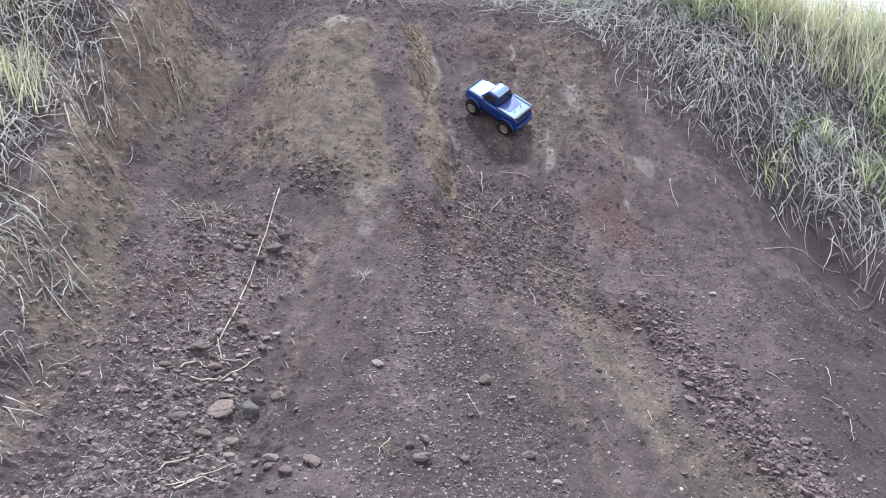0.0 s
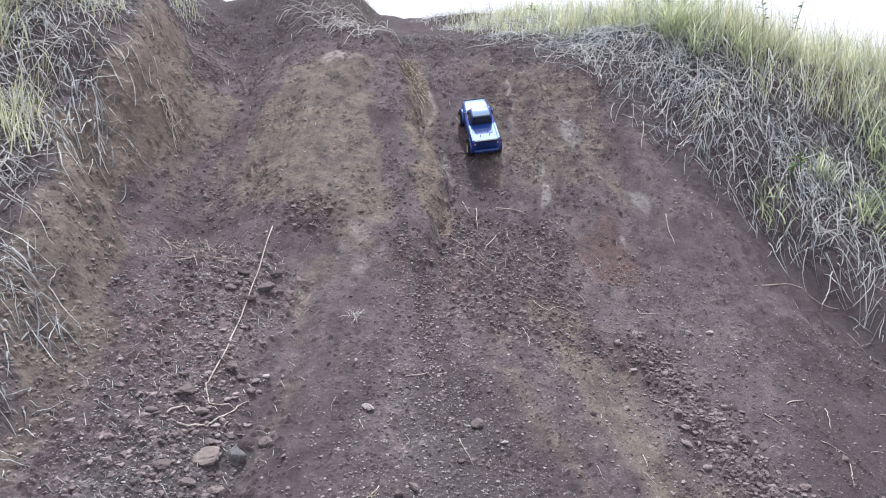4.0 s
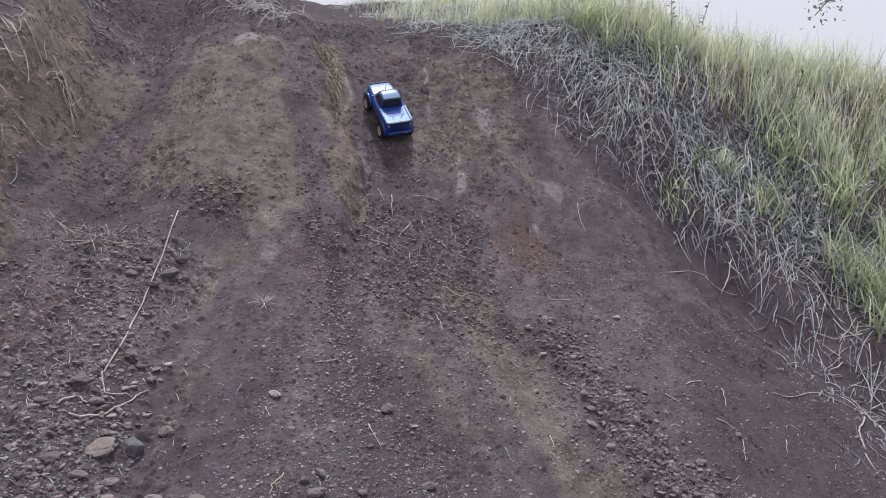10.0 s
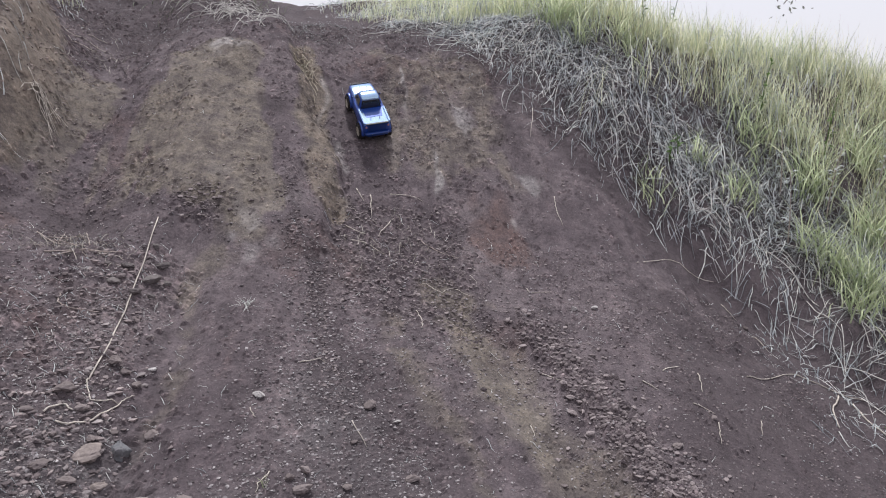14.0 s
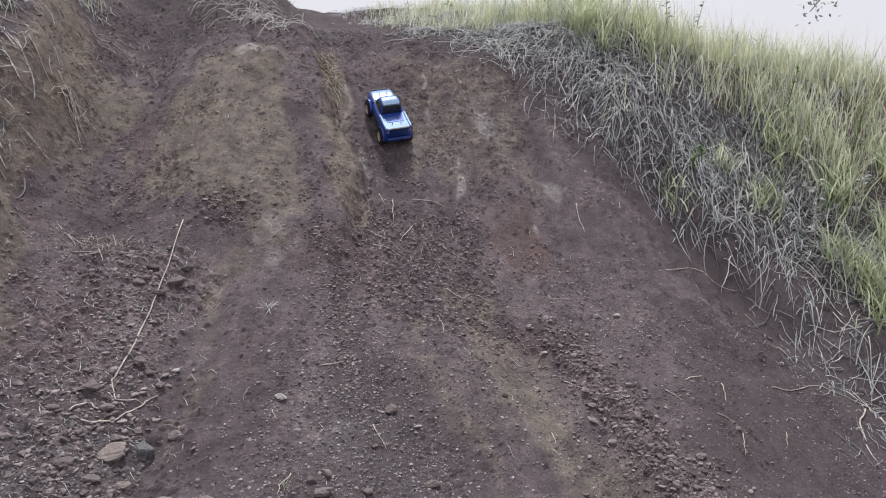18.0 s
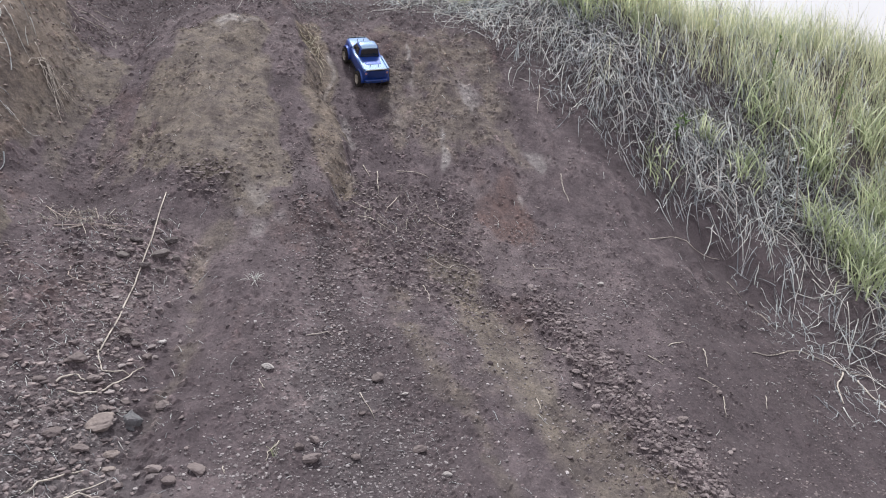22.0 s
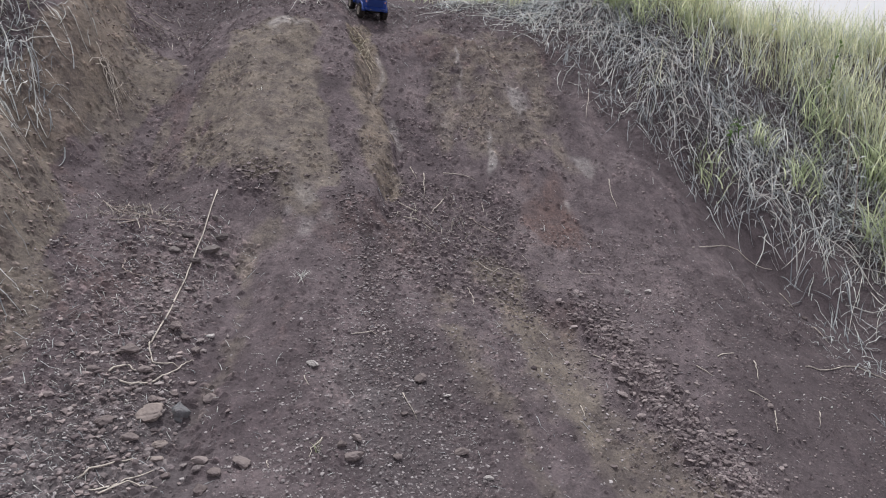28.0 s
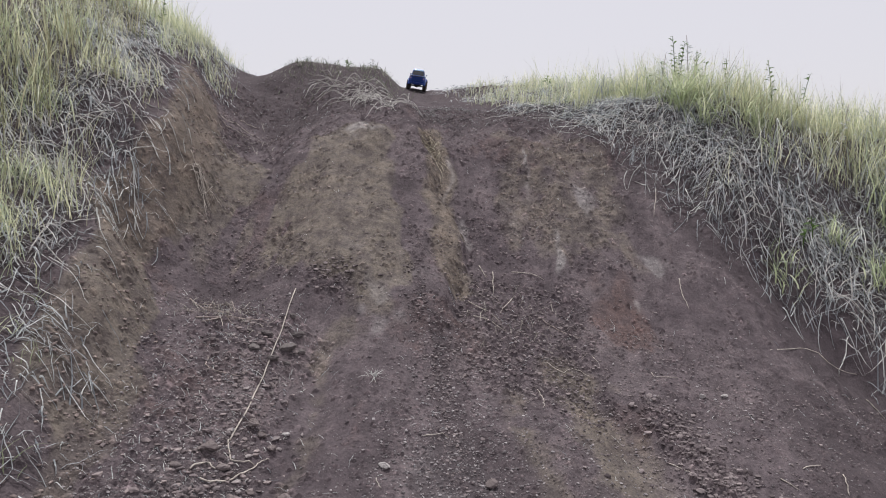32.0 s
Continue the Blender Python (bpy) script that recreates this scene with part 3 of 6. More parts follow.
def soil_zones(x, y):
    """How far rust-red earth, yellow subsoil, grey gravel, darker soil and pale crust show."""
    rx, ry = x, y
    x, y = rx + 0.09 * fbm(rx, ry, 0.30, 3, 2), ry + 0.12 * fbm(rx, ry, 0.30, 3, 5)

    def crisp(v, seed, a=0.30, b=0.60):
        return smooth(a, b, v + 0.20 * fbm(rx, ry, 0.11, 3, seed)) * np.clip(1.5 * v, 0, 1)

    def spot(cx, cy, wx, wy):
        return bump(x, cx, wx) * bump(y, cy, wy)

    v, u = left_edge(ry) - rx, x - right_edge(y)
    lean = x + 0.2 * np.clip(y - 5, -0.4, 2)
    hump = smooth(-1.38, -1.15, x) * smooth(-0.32, -0.48, lean) * smooth(4.35, 4.6, y) * smooth(6.15, 5.85, y)
    scarp = bump(lean, -0.04, 0.12) * smooth(4.3, 4.6, y) * smooth(6.5, 6.1, y)
    face = 0.55 * smooth(4.8, 5.2, y) * smooth(6.5, 6.2, y) * smooth(0.25, 0.45, x) * smooth(1.5, 1.25, x)
    head = 0.9 * smooth(-2.15, -1.95, x) * smooth(-1.3, -1.5, x) * smooth(4.9, 5.2, y) * smooth(5.75, 5.55, y)
    gully = 0.5 * smooth(-1.95, -1.8, x) * smooth(-1.15, -1.3, x) * smooth(4.3, 4.6, y) * smooth(5.4, 5.1, y) * smooth(-0.1, 0.2, vnoise(rx / 0.1, ry / 0.6, 3))
    wall = smooth(-0.05, 0.02, v) * smooth(0.46, 0.30, v) * (0.75 * smooth(2.7, 3.1, y) * smooth(4.5, 4.2, y) + 0.5 * smooth(4.2, 4.5, y) * smooth(6.6, 6.0, y))
    low = 0.8 * bump(x, -1.60, 0.11) * smooth(2.1, 2.6, y) * smooth(3.7, 3.3, y)
    rut = 0.72 * bump(x, 0.95 + 0.45 * (3.6 - y), 0.30) * smooth(4.25, 4.0, y) + 0.55 * bump(x, 0.42 + 0.4 * (3.6 - y), 0.12) * smooth(4.1, 3.8, y)
    strip = 0.8 * bump(x, -0.64 + 0.15 * (4.8 - y), 0.14) * smooth(3.9, 4.3, y) * smooth(5.2, 4.9, y)
    groove = 0.5 * bump(x, -0.72, 0.12) * smooth(2.5, 3.0, y) * smooth(4.35, 4.1, y)
    ochre = crisp(strip + groove + low + face + hump + scarp + head + gully + wall + rut, 7)
    pale = spot(1.01, 5.57, 0.13, 0.13) + spot(0.73, 5.08, 0.06, 0.14) + 0.8 * spot(0.06, 5.24, 0.07, 0.14) + 0.7 * spot(0.62, 5.88, 0.035, 0.28) + 0.8 * spot(-0.83, 5.93, 0.16, 0.09)
    pale = pale + 0.8 * spot(1.42, 5.14, 0.10, 0.07) + 0.6 * spot(-0.45, 4.2, 0.16, 0.35) + 0.7 * spot(-0.12, 5.75, 0.05, 0.25) + 0.6 * spot(0.45, 5.35, 0.05, 0.14) + 0.6 * spot(1.25, 4.8, 0.08, 0.1)
    pale = pale + 0.3 * smooth(0.35, 0.75, fbm(rx, ry, 0.28, 3, 2)) * smooth(2.4, 3.0, ry)
    pale = 0.8 * crisp(pale, 3, 0.35, 0.75)
    # darker by the banks, in hollows and the crack, and up at the crest
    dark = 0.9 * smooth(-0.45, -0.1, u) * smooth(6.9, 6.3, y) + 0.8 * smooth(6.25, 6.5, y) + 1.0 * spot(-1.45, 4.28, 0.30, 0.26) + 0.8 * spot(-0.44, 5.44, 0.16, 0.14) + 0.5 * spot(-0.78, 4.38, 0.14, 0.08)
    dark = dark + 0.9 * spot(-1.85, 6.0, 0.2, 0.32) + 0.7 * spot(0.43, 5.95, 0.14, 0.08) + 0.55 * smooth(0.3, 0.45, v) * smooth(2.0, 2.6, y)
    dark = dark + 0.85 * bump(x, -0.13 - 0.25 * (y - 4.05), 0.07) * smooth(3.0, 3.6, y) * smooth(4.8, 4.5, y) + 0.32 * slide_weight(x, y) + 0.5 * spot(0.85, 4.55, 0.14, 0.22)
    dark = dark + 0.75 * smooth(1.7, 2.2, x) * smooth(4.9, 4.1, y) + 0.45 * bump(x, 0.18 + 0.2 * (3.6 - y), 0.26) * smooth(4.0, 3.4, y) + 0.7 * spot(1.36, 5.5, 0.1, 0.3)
    # gravelly low end, darkened further in colour to offset the stronger sun there
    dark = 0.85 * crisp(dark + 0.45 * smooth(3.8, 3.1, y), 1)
    rust = crisp(spot(1.15, 4.62, 0.22, 0.32) + 0.6 * spot(0.95, 3.75, 0.3, 0.3) + 0.6 * spot(0.55, 6.1, 0.6, 0.25) + 0.4 * smooth(0.2, 0.5, fbm(rx, ry, 0.7, 2, 4)), 5)
    grey = crisp(0.7 * bump(x, -1.0, 0.5) * smooth(3.3, 2.6, y) + 0.75 * bump(x, 0.12 + 0.15 * (3.2 - y), 0.34) * smooth(3.8, 3.1, y), 6, 0.2, 0.6)
    tan = crisp(0.9 * scarp + smooth(0.0, 0.06, v) * smooth(0.40, 0.26, v) * smooth(3.0, 3.4, ry) * (0.45 + 0.55 * smooth(4.0, 4.4, ry)) * smooth(6.6, 6.0, ry), 4, 0.35, 0.7)
    near = smooth(0.8, 2.2, y)
    return rust * near, ochre * near, grey * near, dark * near, 0.8 * tan * near, pale


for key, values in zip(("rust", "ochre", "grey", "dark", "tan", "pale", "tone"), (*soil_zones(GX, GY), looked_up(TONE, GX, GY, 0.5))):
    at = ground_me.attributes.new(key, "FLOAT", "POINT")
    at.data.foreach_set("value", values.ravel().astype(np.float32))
tagged(new("ground", ground_me), "steep bare reddish-brown dirt slope with ruts, eroded banks and grassy shoulders", "ground", kind="structure")


# ---- scattered stuff ----
def ico(level=0):
    bm = bmesh.new()
    bmesh.ops.create_icosphere(bm, subdivisions=level + 1, radius=1.0)
    v = np.array([x.co[:] for x in bm.verts])
    f = np.array([[q.index for q in face.verts] for face in bm.faces])
    bm.free()
    return v, f


ICO0, ICO1, ICO2 = ico(0), ico(1), ico(2)


def pebbles(name, pts, sizes, mat, label, category, seed, flat=0.7):
    """Many small lumps resting on the ground, as one object."""
    r = np.random.RandomState(seed)
    n = len(pts)
    v, f = ICO0
    shape = v[None] * (0.45 + 0.75 * r.rand(n, len(v), 1))
    shape = shape * (np.stack([0.8 + 0.7 * r.rand(n), 0.6 + 0.5 * r.rand(n), flat * (0.5 + 0.6 * r.rand(n))], -1)[:, None])
    a = r.rand(n) * 6.283
    c, s = np.cos(a)[:, None], np.sin(a)[:, None]
    shape = np.stack([shape[..., 0] * c - shape[..., 1] * s, shape[..., 0] * s + shape[..., 1] * c, shape[..., 2]], -1)
    z = ground(pts[:, 0], pts[:, 1])
    centre = np.stack([pts[:, 0], pts[:, 1], z + 0.08 * sizes * flat], -1)
    verts = (shape * (sizes / 2)[:, None, None] + centre[:, None]).reshape(-1, 3)
    faces = (f[None] + (np.arange(n) * len(v))[:, None, None]).reshape(-1, 3)
    return tagged(new(name, mesh(name, verts, faces, mat, False)), label, category, kind="stuff")


def scatter(n, x0, x1, y0, y1, weight, seed):
    """Random places in a rectangle, kept by a weight from 0 to 1."""
    r = np.random.RandomState(seed)
    x, y = r.uniform(x0, x1, n), r.uniform(y0, y1, n)
    keep = r.rand(n) < np.clip(weight(x, y), 0, 1)
    return np.stack([x[keep], y[keep]], -1)


def blades(name, pts, length, width, lean, curl, heading, mat, label, category, seed, n=5, lift=0.004, snap=False):
    """Ribbons that grow from the ground at pts; lean and curl in radians from upright, towards the heading."""
    r = np.random.RandomState(seed)
    k = len(pts)
    p = np.stack([pts[:, 0], pts[:, 1], ground(pts[:, 0], pts[:, 1]) - 0.01], -1)
    hx, hy = np.cos(heading), np.sin(heading)
    twist = r.uniform(-0.9, 0.9, k)
    wx, wy = -np.sin(heading + twist), np.cos(heading + twist)
    rows = []
    for i in range(n + 1):
        s = i / n
        half = width * 0.5 * (1 - s ** 2.2) if i < n else width * 0.02
        off = np.stack([wx * half, wy * half, np.zeros(k)], -1)
        rows += [p - off, p + off]
        ang = lean + curl * ((i + 0.5) / n) ** 1.3
        swing = 0.35 * np.sin(3.1 * s + 6.28 * r.rand(k)) * (0.4 + 0.6 * s)
        ch, sh = np.cos(swing), np.sin(swing)
        step = length / n
        p = p + np.stack([step * np.sin(ang) * (hx * ch - hy * sh), step * np.sin(ang) * (hy * ch + hx * sh), step * np.cos(ang)], -1)
        floor = ground(p[:, 0], p[:, 1]) + lift * (1 + 2 * r.rand(k))
        p[:, 2] = floor if snap else np.maximum(p[:, 2], floor)
    m = len(rows)
    verts = np.stack(rows, 1).reshape(-1, 3)
    q = np.array([[2 * i, 2 * i + 1, 2 * i + 3, 2 * i + 2] for i in range(n)])
    faces = (q[None] + (np.arange(k) * m)[:, None, None]).reshape(-1, 4)
    return tagged(new(name, mesh(name, verts, faces, mat, False)), label, category, kind="stuff")


def downhill(pts):
    e = 0.08
    gxx = hill(pts[:, 0] + e, pts[:, 1]) - hill(pts[:, 0] - e, pts[:, 1])
    gyy = hill(pts[:, 0], pts[:, 1] + e) - hill(pts[:, 0], pts[:, 1] - e)
    return np.arctan2(-gyy, -gxx)


R = np.random.RandomState(11)

# gravel, crumbs and clods on the dirt
g = scatter(62000, -2.0, 3.6, 1.9, 5.0, gravel_weight, 21)
pebbles("gravel", g, 0.005 + 0.018 * R.rand(len(g)) ** 3.0, GRAVEL, "small grey-brown gravel strewn over the dirt", "gravel", 22)
g = scatter(7500, -1.75, -0.55, 1.9, 4.05, lambda x, y: bump(x, -1.1, 0.30) * smooth(1.9, 2.6, y) * 0.85 * (1 - 0.9 * bare_bands(x, y)), 23)
pebbles("rubble", g, 0.008 + 0.036 * R.rand(len(g)) ** 3.4, RUBBLE, "loose brown rubble fan at the foot of the channel", "rubble", 24)


g = scatter(26000, -2.3, 3.4, 2.0, 7.4, lambda x, y: clod_weight(x, y) * (0.25 + 0.75 * smooth(-0.1, 0.4, fbm(x, y, 0.3, 3, 1))), 25)
pebbles("clods", g, 0.006 + 0.024 * R.rand(len(g)) ** 3.2, CLOD, "crumbly red-brown clods of earth on the slope", "clods", 26, 0.6)
g = scatter(30000, -2.2, 2.2, 4.2, 7.3, face_weight, 75)
pebbles("crumbs", g, 0.006 + 0.022 * R.rand(len(g)) ** 3, CLOD, "crumbs and flakes of earth on the steep face", "crumbs", 76, 0.5)
g = scatter(16000, 0.4, 3.2, 2.1, 4.6, lambda x, y: dirt_only(x, y) * (0.05 + 0.9 * smooth(0.05, 0.5, fbm(x, y, 0.26, 3, 6))) * smooth(0.5, 0.8, x + 0.4 * (y - 3.4)), 279)
pebbles("crumbs", g, 0.005 + 0.018 * R.rand(len(g)) ** 3, CLOD, "fine crumbs of earth along the rut and beside it", "crumbs", 280, 0.6)
g = scatter(7000, -0.4, 0.3, 2.9, 4.7, lambda x, y: 0.9 * bump(x, -0.13 - 0.25 * (y - 4.05), 0.06) * smooth(2.9, 3.4, y) * smooth(4.7, 4.5, y), 281)
pebbles("clods", g, 0.006 + 0.024 * R.rand(len(g)) ** 2.8, CLOD, "line of small clods down the crack in the slope", "clods", 282, 0.6)
g = scatter(6000, -0.2, 1.2, 3.7, 5.0, slide_weight, 275)
pebbles("clods", g, 0.007 + 0.026 * R.rand(len(g)) ** 2.8, CLOD, "loose clods where the slope has slid", "clods", 276, 0.6)
g = scatter(1600, -1.1, -0.45, 4.2, 4.6, lambda x, y: bump(x, -0.76, 0.13) * bump(y, 4.38, 0.08), 277)
pebbles("clods", g, 0.010 + 0.026 * R.rand(len(g)) ** 2, CLOD, "dark clods fallen at the foot of the hump", "clods", 278, 0.6)


g = scatter(13000, -2.6, -1.5, 2.4, 7.0, lambda x, y: 0.9 * bump(v_of(x, y), 0.12, 0.16) * (0.3 + 0.7 * smooth(-0.3, 0.4, fbm(x, y, 0.3, 2, 1))), 77)
pebbles("wall_crumbs", g, 0.006 + 0.026 * R.rand(len(g)) ** 3, BANK_CRUMB, "tan crumbs of earth breaking from the cut bank", "crumbs", 78, 0.7)


g = scatter(26000, 0.8, 2.4, 2.2, 4.1, lambda x, y: windrow_weight(x, y) + 0.25 * bump(x, 1.36 + 0.42 * (3.6 - y), 0.28) * smooth(4.05, 3.8, y), 71)
pebbles("windrow", g, 0.006 + 0.036 * R.rand(len(g)) ** 3.6, CLOD, "ridge of loose brown clods beside the rut", "clods", 72, 0.75)


def grit(name, pts, sizes, mat, label, seed):
    """Tiny eight-sided crumbs, as one object."""
    r = np.random.RandomState(seed)
    n = len(pts)
    v = np.array([[1, 0, 0], [0, 1, 0], [-1, 0, 0], [0, -1, 0], [0, 0, 1], [0, 0, -1.0]])
    f = np.array([[0, 1, 4], [1, 2, 4], [2, 3, 4], [3, 0, 4], [1, 0, 5], [2, 1, 5], [3, 2, 5], [0, 3, 5]])
    shape = v[None] * (0.5 + 0.8 * r.rand(n, 6, 1)) * np.array([1, 1, 0.75])
    a = r.rand(n) * 6.283
    c, s = np.cos(a)[:, None], np.sin(a)[:, None]
    shape = np.stack([shape[..., 0] * c - shape[..., 1] * s, shape[..., 0] * s + shape[..., 1] * c, shape[..., 2]], -1)
    centre = np.stack([pts[:, 0], pts[:, 1], ground(pts[:, 0], pts[:, 1]) + 0.1 * sizes], -1)
    verts = (shape * (sizes / 2)[:, None, None] + centre[:, None]).reshape(-1, 3)
    faces = (f[None] + (np.arange(n) * 6)[:, None, None]).reshape(-1, 3)
    return tagged(new(name, mesh(name, verts, faces, mat, False)), label, "grit", kind="stuff")


def grit_weight(x, y):
    patch = smooth(-0.3, 0.6, fbm(x, y, 0.3, 3, 1))
    return dirt_only(x, y) * (0.15 + 0.75 * patch) * (1 - 0.8 * bare_bands(x, y)) * smooth(7.6, 6.8, y)


g = scatter(60000, -2.2, 3.5, 1.9, 7.6, grit_weight, 91)
grit("grit", g, 0.004 + 0.013 * R.rand(len(g)) ** 2.4, CLOD, "fine crumbs of red-brown earth all over the slope", 92)

g = scatter(14000, -2.4, 3.6, -1.2, 2.0, lambda x, y: 0.25 + 0.6 * smooth(-0.3, 0.6, fbm(x, y, 0.4, 3, 1)), 93)
grit("grit", g, 0.006 + 0.016 * R.rand(len(g)) ** 2.5, GRAVEL, "fine grey-brown grit on the flat below the slope", 94)

g = scatter(26000, -2.0, 3.4, 2.0, 4.8, lambda x, y: 0.9 * gravel_weight(x, y), 95)
grit("chips", g, 0.003 + 0.008 * R.rand(len(g)) ** 2, CHIP, "pale grey chips of gravel scattered on the dirt", 96)
g = scatter(280, -1.4, -0.6, 2.3, 3.6, lambda x, y: bump(x, -0.98 + 0.1 * (3 - y), 0.17), 99)
pebbles("rubble", g, 0.022 + 0.03 * R.rand(len(g)) ** 1.5, STONE_MIX, "mixed grey and brown stones along the dry stalk", "rubble", 100)

# bits of dry straw lying on the dirt
def litter_weight(x, y):
    slide = bump(x, 0.45, 0.38) * bump(y, 4.45, 0.28)
    return dirt_only(x, y) * (0.06 + 0.9 * bump(x, -1.2, 0.4) * smooth(4.4, 3.9, y) + 0.5 * slide + 0.3 * smooth(-0.7, -0.1, u_of(x, y)) + 0.12 * smooth(0.2, 0.7, fbm(x, y, 0.4, 2, 5)) + 0.3 * smooth(6.0, 6.6, y) + 0.5 * bump(x, -1.4, 0.25) * bump(y, 4.0, 0.15))


g = scatter(13000, -2.3, 3.5, 2.0, 7.6, litter_weight, 27)
k = len(g)
f = scatter(380, 0.0, 1.0, 4.15, 4.8, lambda x, y: bump(x, 0.45, 0.35) * bump(y, 4.45, 0.22), 73)
f = np.concatenate([f, scatter(900, -1.75, -1.1, 3.8, 4.25, lambda x, y: bump(x, -1.42, 0.2) * bump(y, 4.02, 0.1), 79)])
f = np.concatenate([f, scatter(320, -2.15, -1.55, 5.7, 6.5, lambda x, y: bump(x, -1.85, 0.18) * bump(y, 6.05, 0.28), 179)])
blades("twig_litter", f, 0.03 + 0.11 * R.rand(len(f)) ** 1.6, 0.003 + 0.002 * R.rand(len(f)), np.full(len(f), 1.4), 0.3 * R.randn(len(f)), 6.283 * R.rand(len(f)), LITTER, "scatter of broken twigs where the slope eases", "litter", 74, n=4, lift=0.006, snap=True)
f = scatter(560, -1.8, -0.8, 2.1, 4.1, lambda x, y: bump(x, -1.3, 0.35), 101)
blades("straw_chips", f, 0.02 + 0.045 * R.rand(len(f)), 0.003 + 0.002 * R.rand(len(f)), np.full(len(f), 1.5), np.zeros(len(f)), 0.8 * R.randn(len(f)), PALE_STRAW, "short pale chips of straw among the rubble", "litter", 102, n=2, lift=0.005, snap=True)
blades("straw_litter", g, 0.015 + 0.10 * R.rand(k) ** 2.4, 0.0022 + 0.0022 * R.rand(k), np.full(k, 1.45), 0.35 * R.randn(k), np.where(R.rand(k) < 0.5, 0.0, 3.1416) + 0.7 * R.randn(k), STRAW, "broken bits of pale straw on the dirt", "litter", 28, n=3, lift=0.003, snap=True)


def tufts(side, n, per, y0, y1, a0, a1, keep, seed, spread=0.05):
    """Places of blades in tufts along a bank; side -1 left, 1 right; a0 to a1: metres back from the bank's foot."""
    r = np.random.RandomState(seed)
    y, a = r.uniform(y0, y1, n), r.uniform(a0, a1, n)
    x = veg_edge(y) + a if side > 0 else left_edge(y) - a
    ok = r.rand(n) < np.clip(keep(x, y, a), 0, 1)
    c = np.stack([x[ok], y[ok]], -1)
    tone = np.repeat(r.rand(len(c), 2), per, 0)
    at = np.repeat(c, per, 0) + spread * r.randn(len(c) * per, 2)
    return at, tone


def lying(name, at, length, width, heading, bend, high, mat, label, seed, n=9):
    """Strands that lie along the ground, bowing up a little between their ends."""
    r = np.random.RandomState(seed)
    k = len(at)
    p, h, rows = at.copy(), heading.copy(), []
    top = high * r.rand(k) ** 2
    for i in range(n + 1):
        s = i / n
        half = width * 0.5 * (1 - s ** 3) + 0.0006
        z = ground(p[:, 0], p[:, 1]) + 0.006 + top * np.sin(math.pi * min(1.0, 0.12 + s)) + 0.004 * r.rand(k)
        c = np.stack([p[:, 0], p[:, 1], z], -1)
        off = np.stack([-np.sin(h) * half, np.cos(h) * half, 0.4 * half * r.randn(k)], -1)
        rows += [c - off, c + off]
        d = np.stack([np.cos(h), np.sin(h)], -1)
        climb = (hill(p[:, 0] + 0.05 * d[:, 0], p[:, 1] + 0.05 * d[:, 1]) - hill(p[:, 0] - 0.05 * d[:, 0], p[:, 1] - 0.05 * d[:, 1])) / 0.1
        p = p + (length / n / np.sqrt(1 + climb ** 2))[:, None] * d
        h = h + bend / n + 0.10 * r.randn(k) + 0.5 * (r.rand(k) < 0.06) * r.randn(k)
    m = len(rows)
    verts = np.stack(rows, 1).reshape(-1, 3)
    q = np.array([[2 * i, 2 * i + 1, 2 * i + 3, 2 * i + 2] for i in range(n)])
    faces = (q[None] + (np.arange(k) * m)[:, None, None]).reshape(-1, 4)
    return tagged(new(name, mesh(name, verts, faces, mat, False)), label, "dead grass", kind="stuff")


def fall_of(at, tone, r, share, spread):
    """Headings: a share of the strands hangs downhill, half lie across the fall of the bank, the rest as their tuft does."""
    k = len(at)
    kind = r.rand(k)
    across = np.where(r.rand(k) < 0.5, 0.0, math.pi) + 0.5 * r.randn(k)
    return np.where(kind < share, downhill(at) + spread * r.randn(k), np.where(kind < share + 0.5, across, 6.283 * tone[:, 0] + 0.8 * r.randn(k)))


def straw_mat(name, side, n, per, y0, y1, a0, a1, keep, label, seed, size=1.0, spread=0.12, mat=None, wide=1.0, high=0.05):
    """Dead grass fallen flat: fans of long strands that lie over one another."""
    at, tone = tufts(side, n, per, y0, y1, a0, a1, keep, seed, spread)
    r = np.random.RandomState(seed + 1)
    k = len(at)
    head = fall_of(at, tone, r, 0.05, 0.6)
    bend = 1.8 * (tone[:, 1] - 0.5) + 0.9 * r.randn(k)
    return lying(name, at, size * (0.12 + 0.42 * r.rand(k) ** 1.5), wide * (0.0032 + 0.0042 * r.rand(k) ** 1.6), head, bend, high, mat or STRAW, label, seed + 2)


def flat_straw(name, side, n, y0, y1, a0, a1, keep, label, seed, mat=None):
    """Single straws lying on the ground."""
    at, tone = tufts(side, n, 1, y0, y1, a0, a1, keep, seed, 0.02)
    r = np.random.RandomState(seed + 1)
    k = len(at)
    return blades(name, at, 0.05 + 0.25 * r.rand(k) ** 2, 0.004 + 0.005 * r.rand(k), np.full(k, 1.4), 0.4 * r.randn(k), 6.283 * r.rand(k), mat or STRAW, label, "dead grass", seed + 2, n=5, lift=0.008, snap=True)


def grass_coat(name, side, n, per, y0, y1, a0, a1, keep, label, seed, tall, mat):
    at, tone = tufts(side, n, per, y0, y1, a0, a1, keep, seed, 0.07)
    r = np.random.RandomState(seed + 1)
    k = len(at)
    head = 6.283 * tone[:, 1] + 1.0 * r.randn(k)
    return blades(name, at, tall * (0.3 + 0.8 * r.rand(k)) * (0.6 + 0.7 * tone[:, 0]), 0.003 + 0.004 * r.rand(k), 0.05 + 0.3 * r.rand(k), 0.2 + 1.4 * r.rand(k) ** 2, head, mat, label, "grass", seed + 2, n=4)


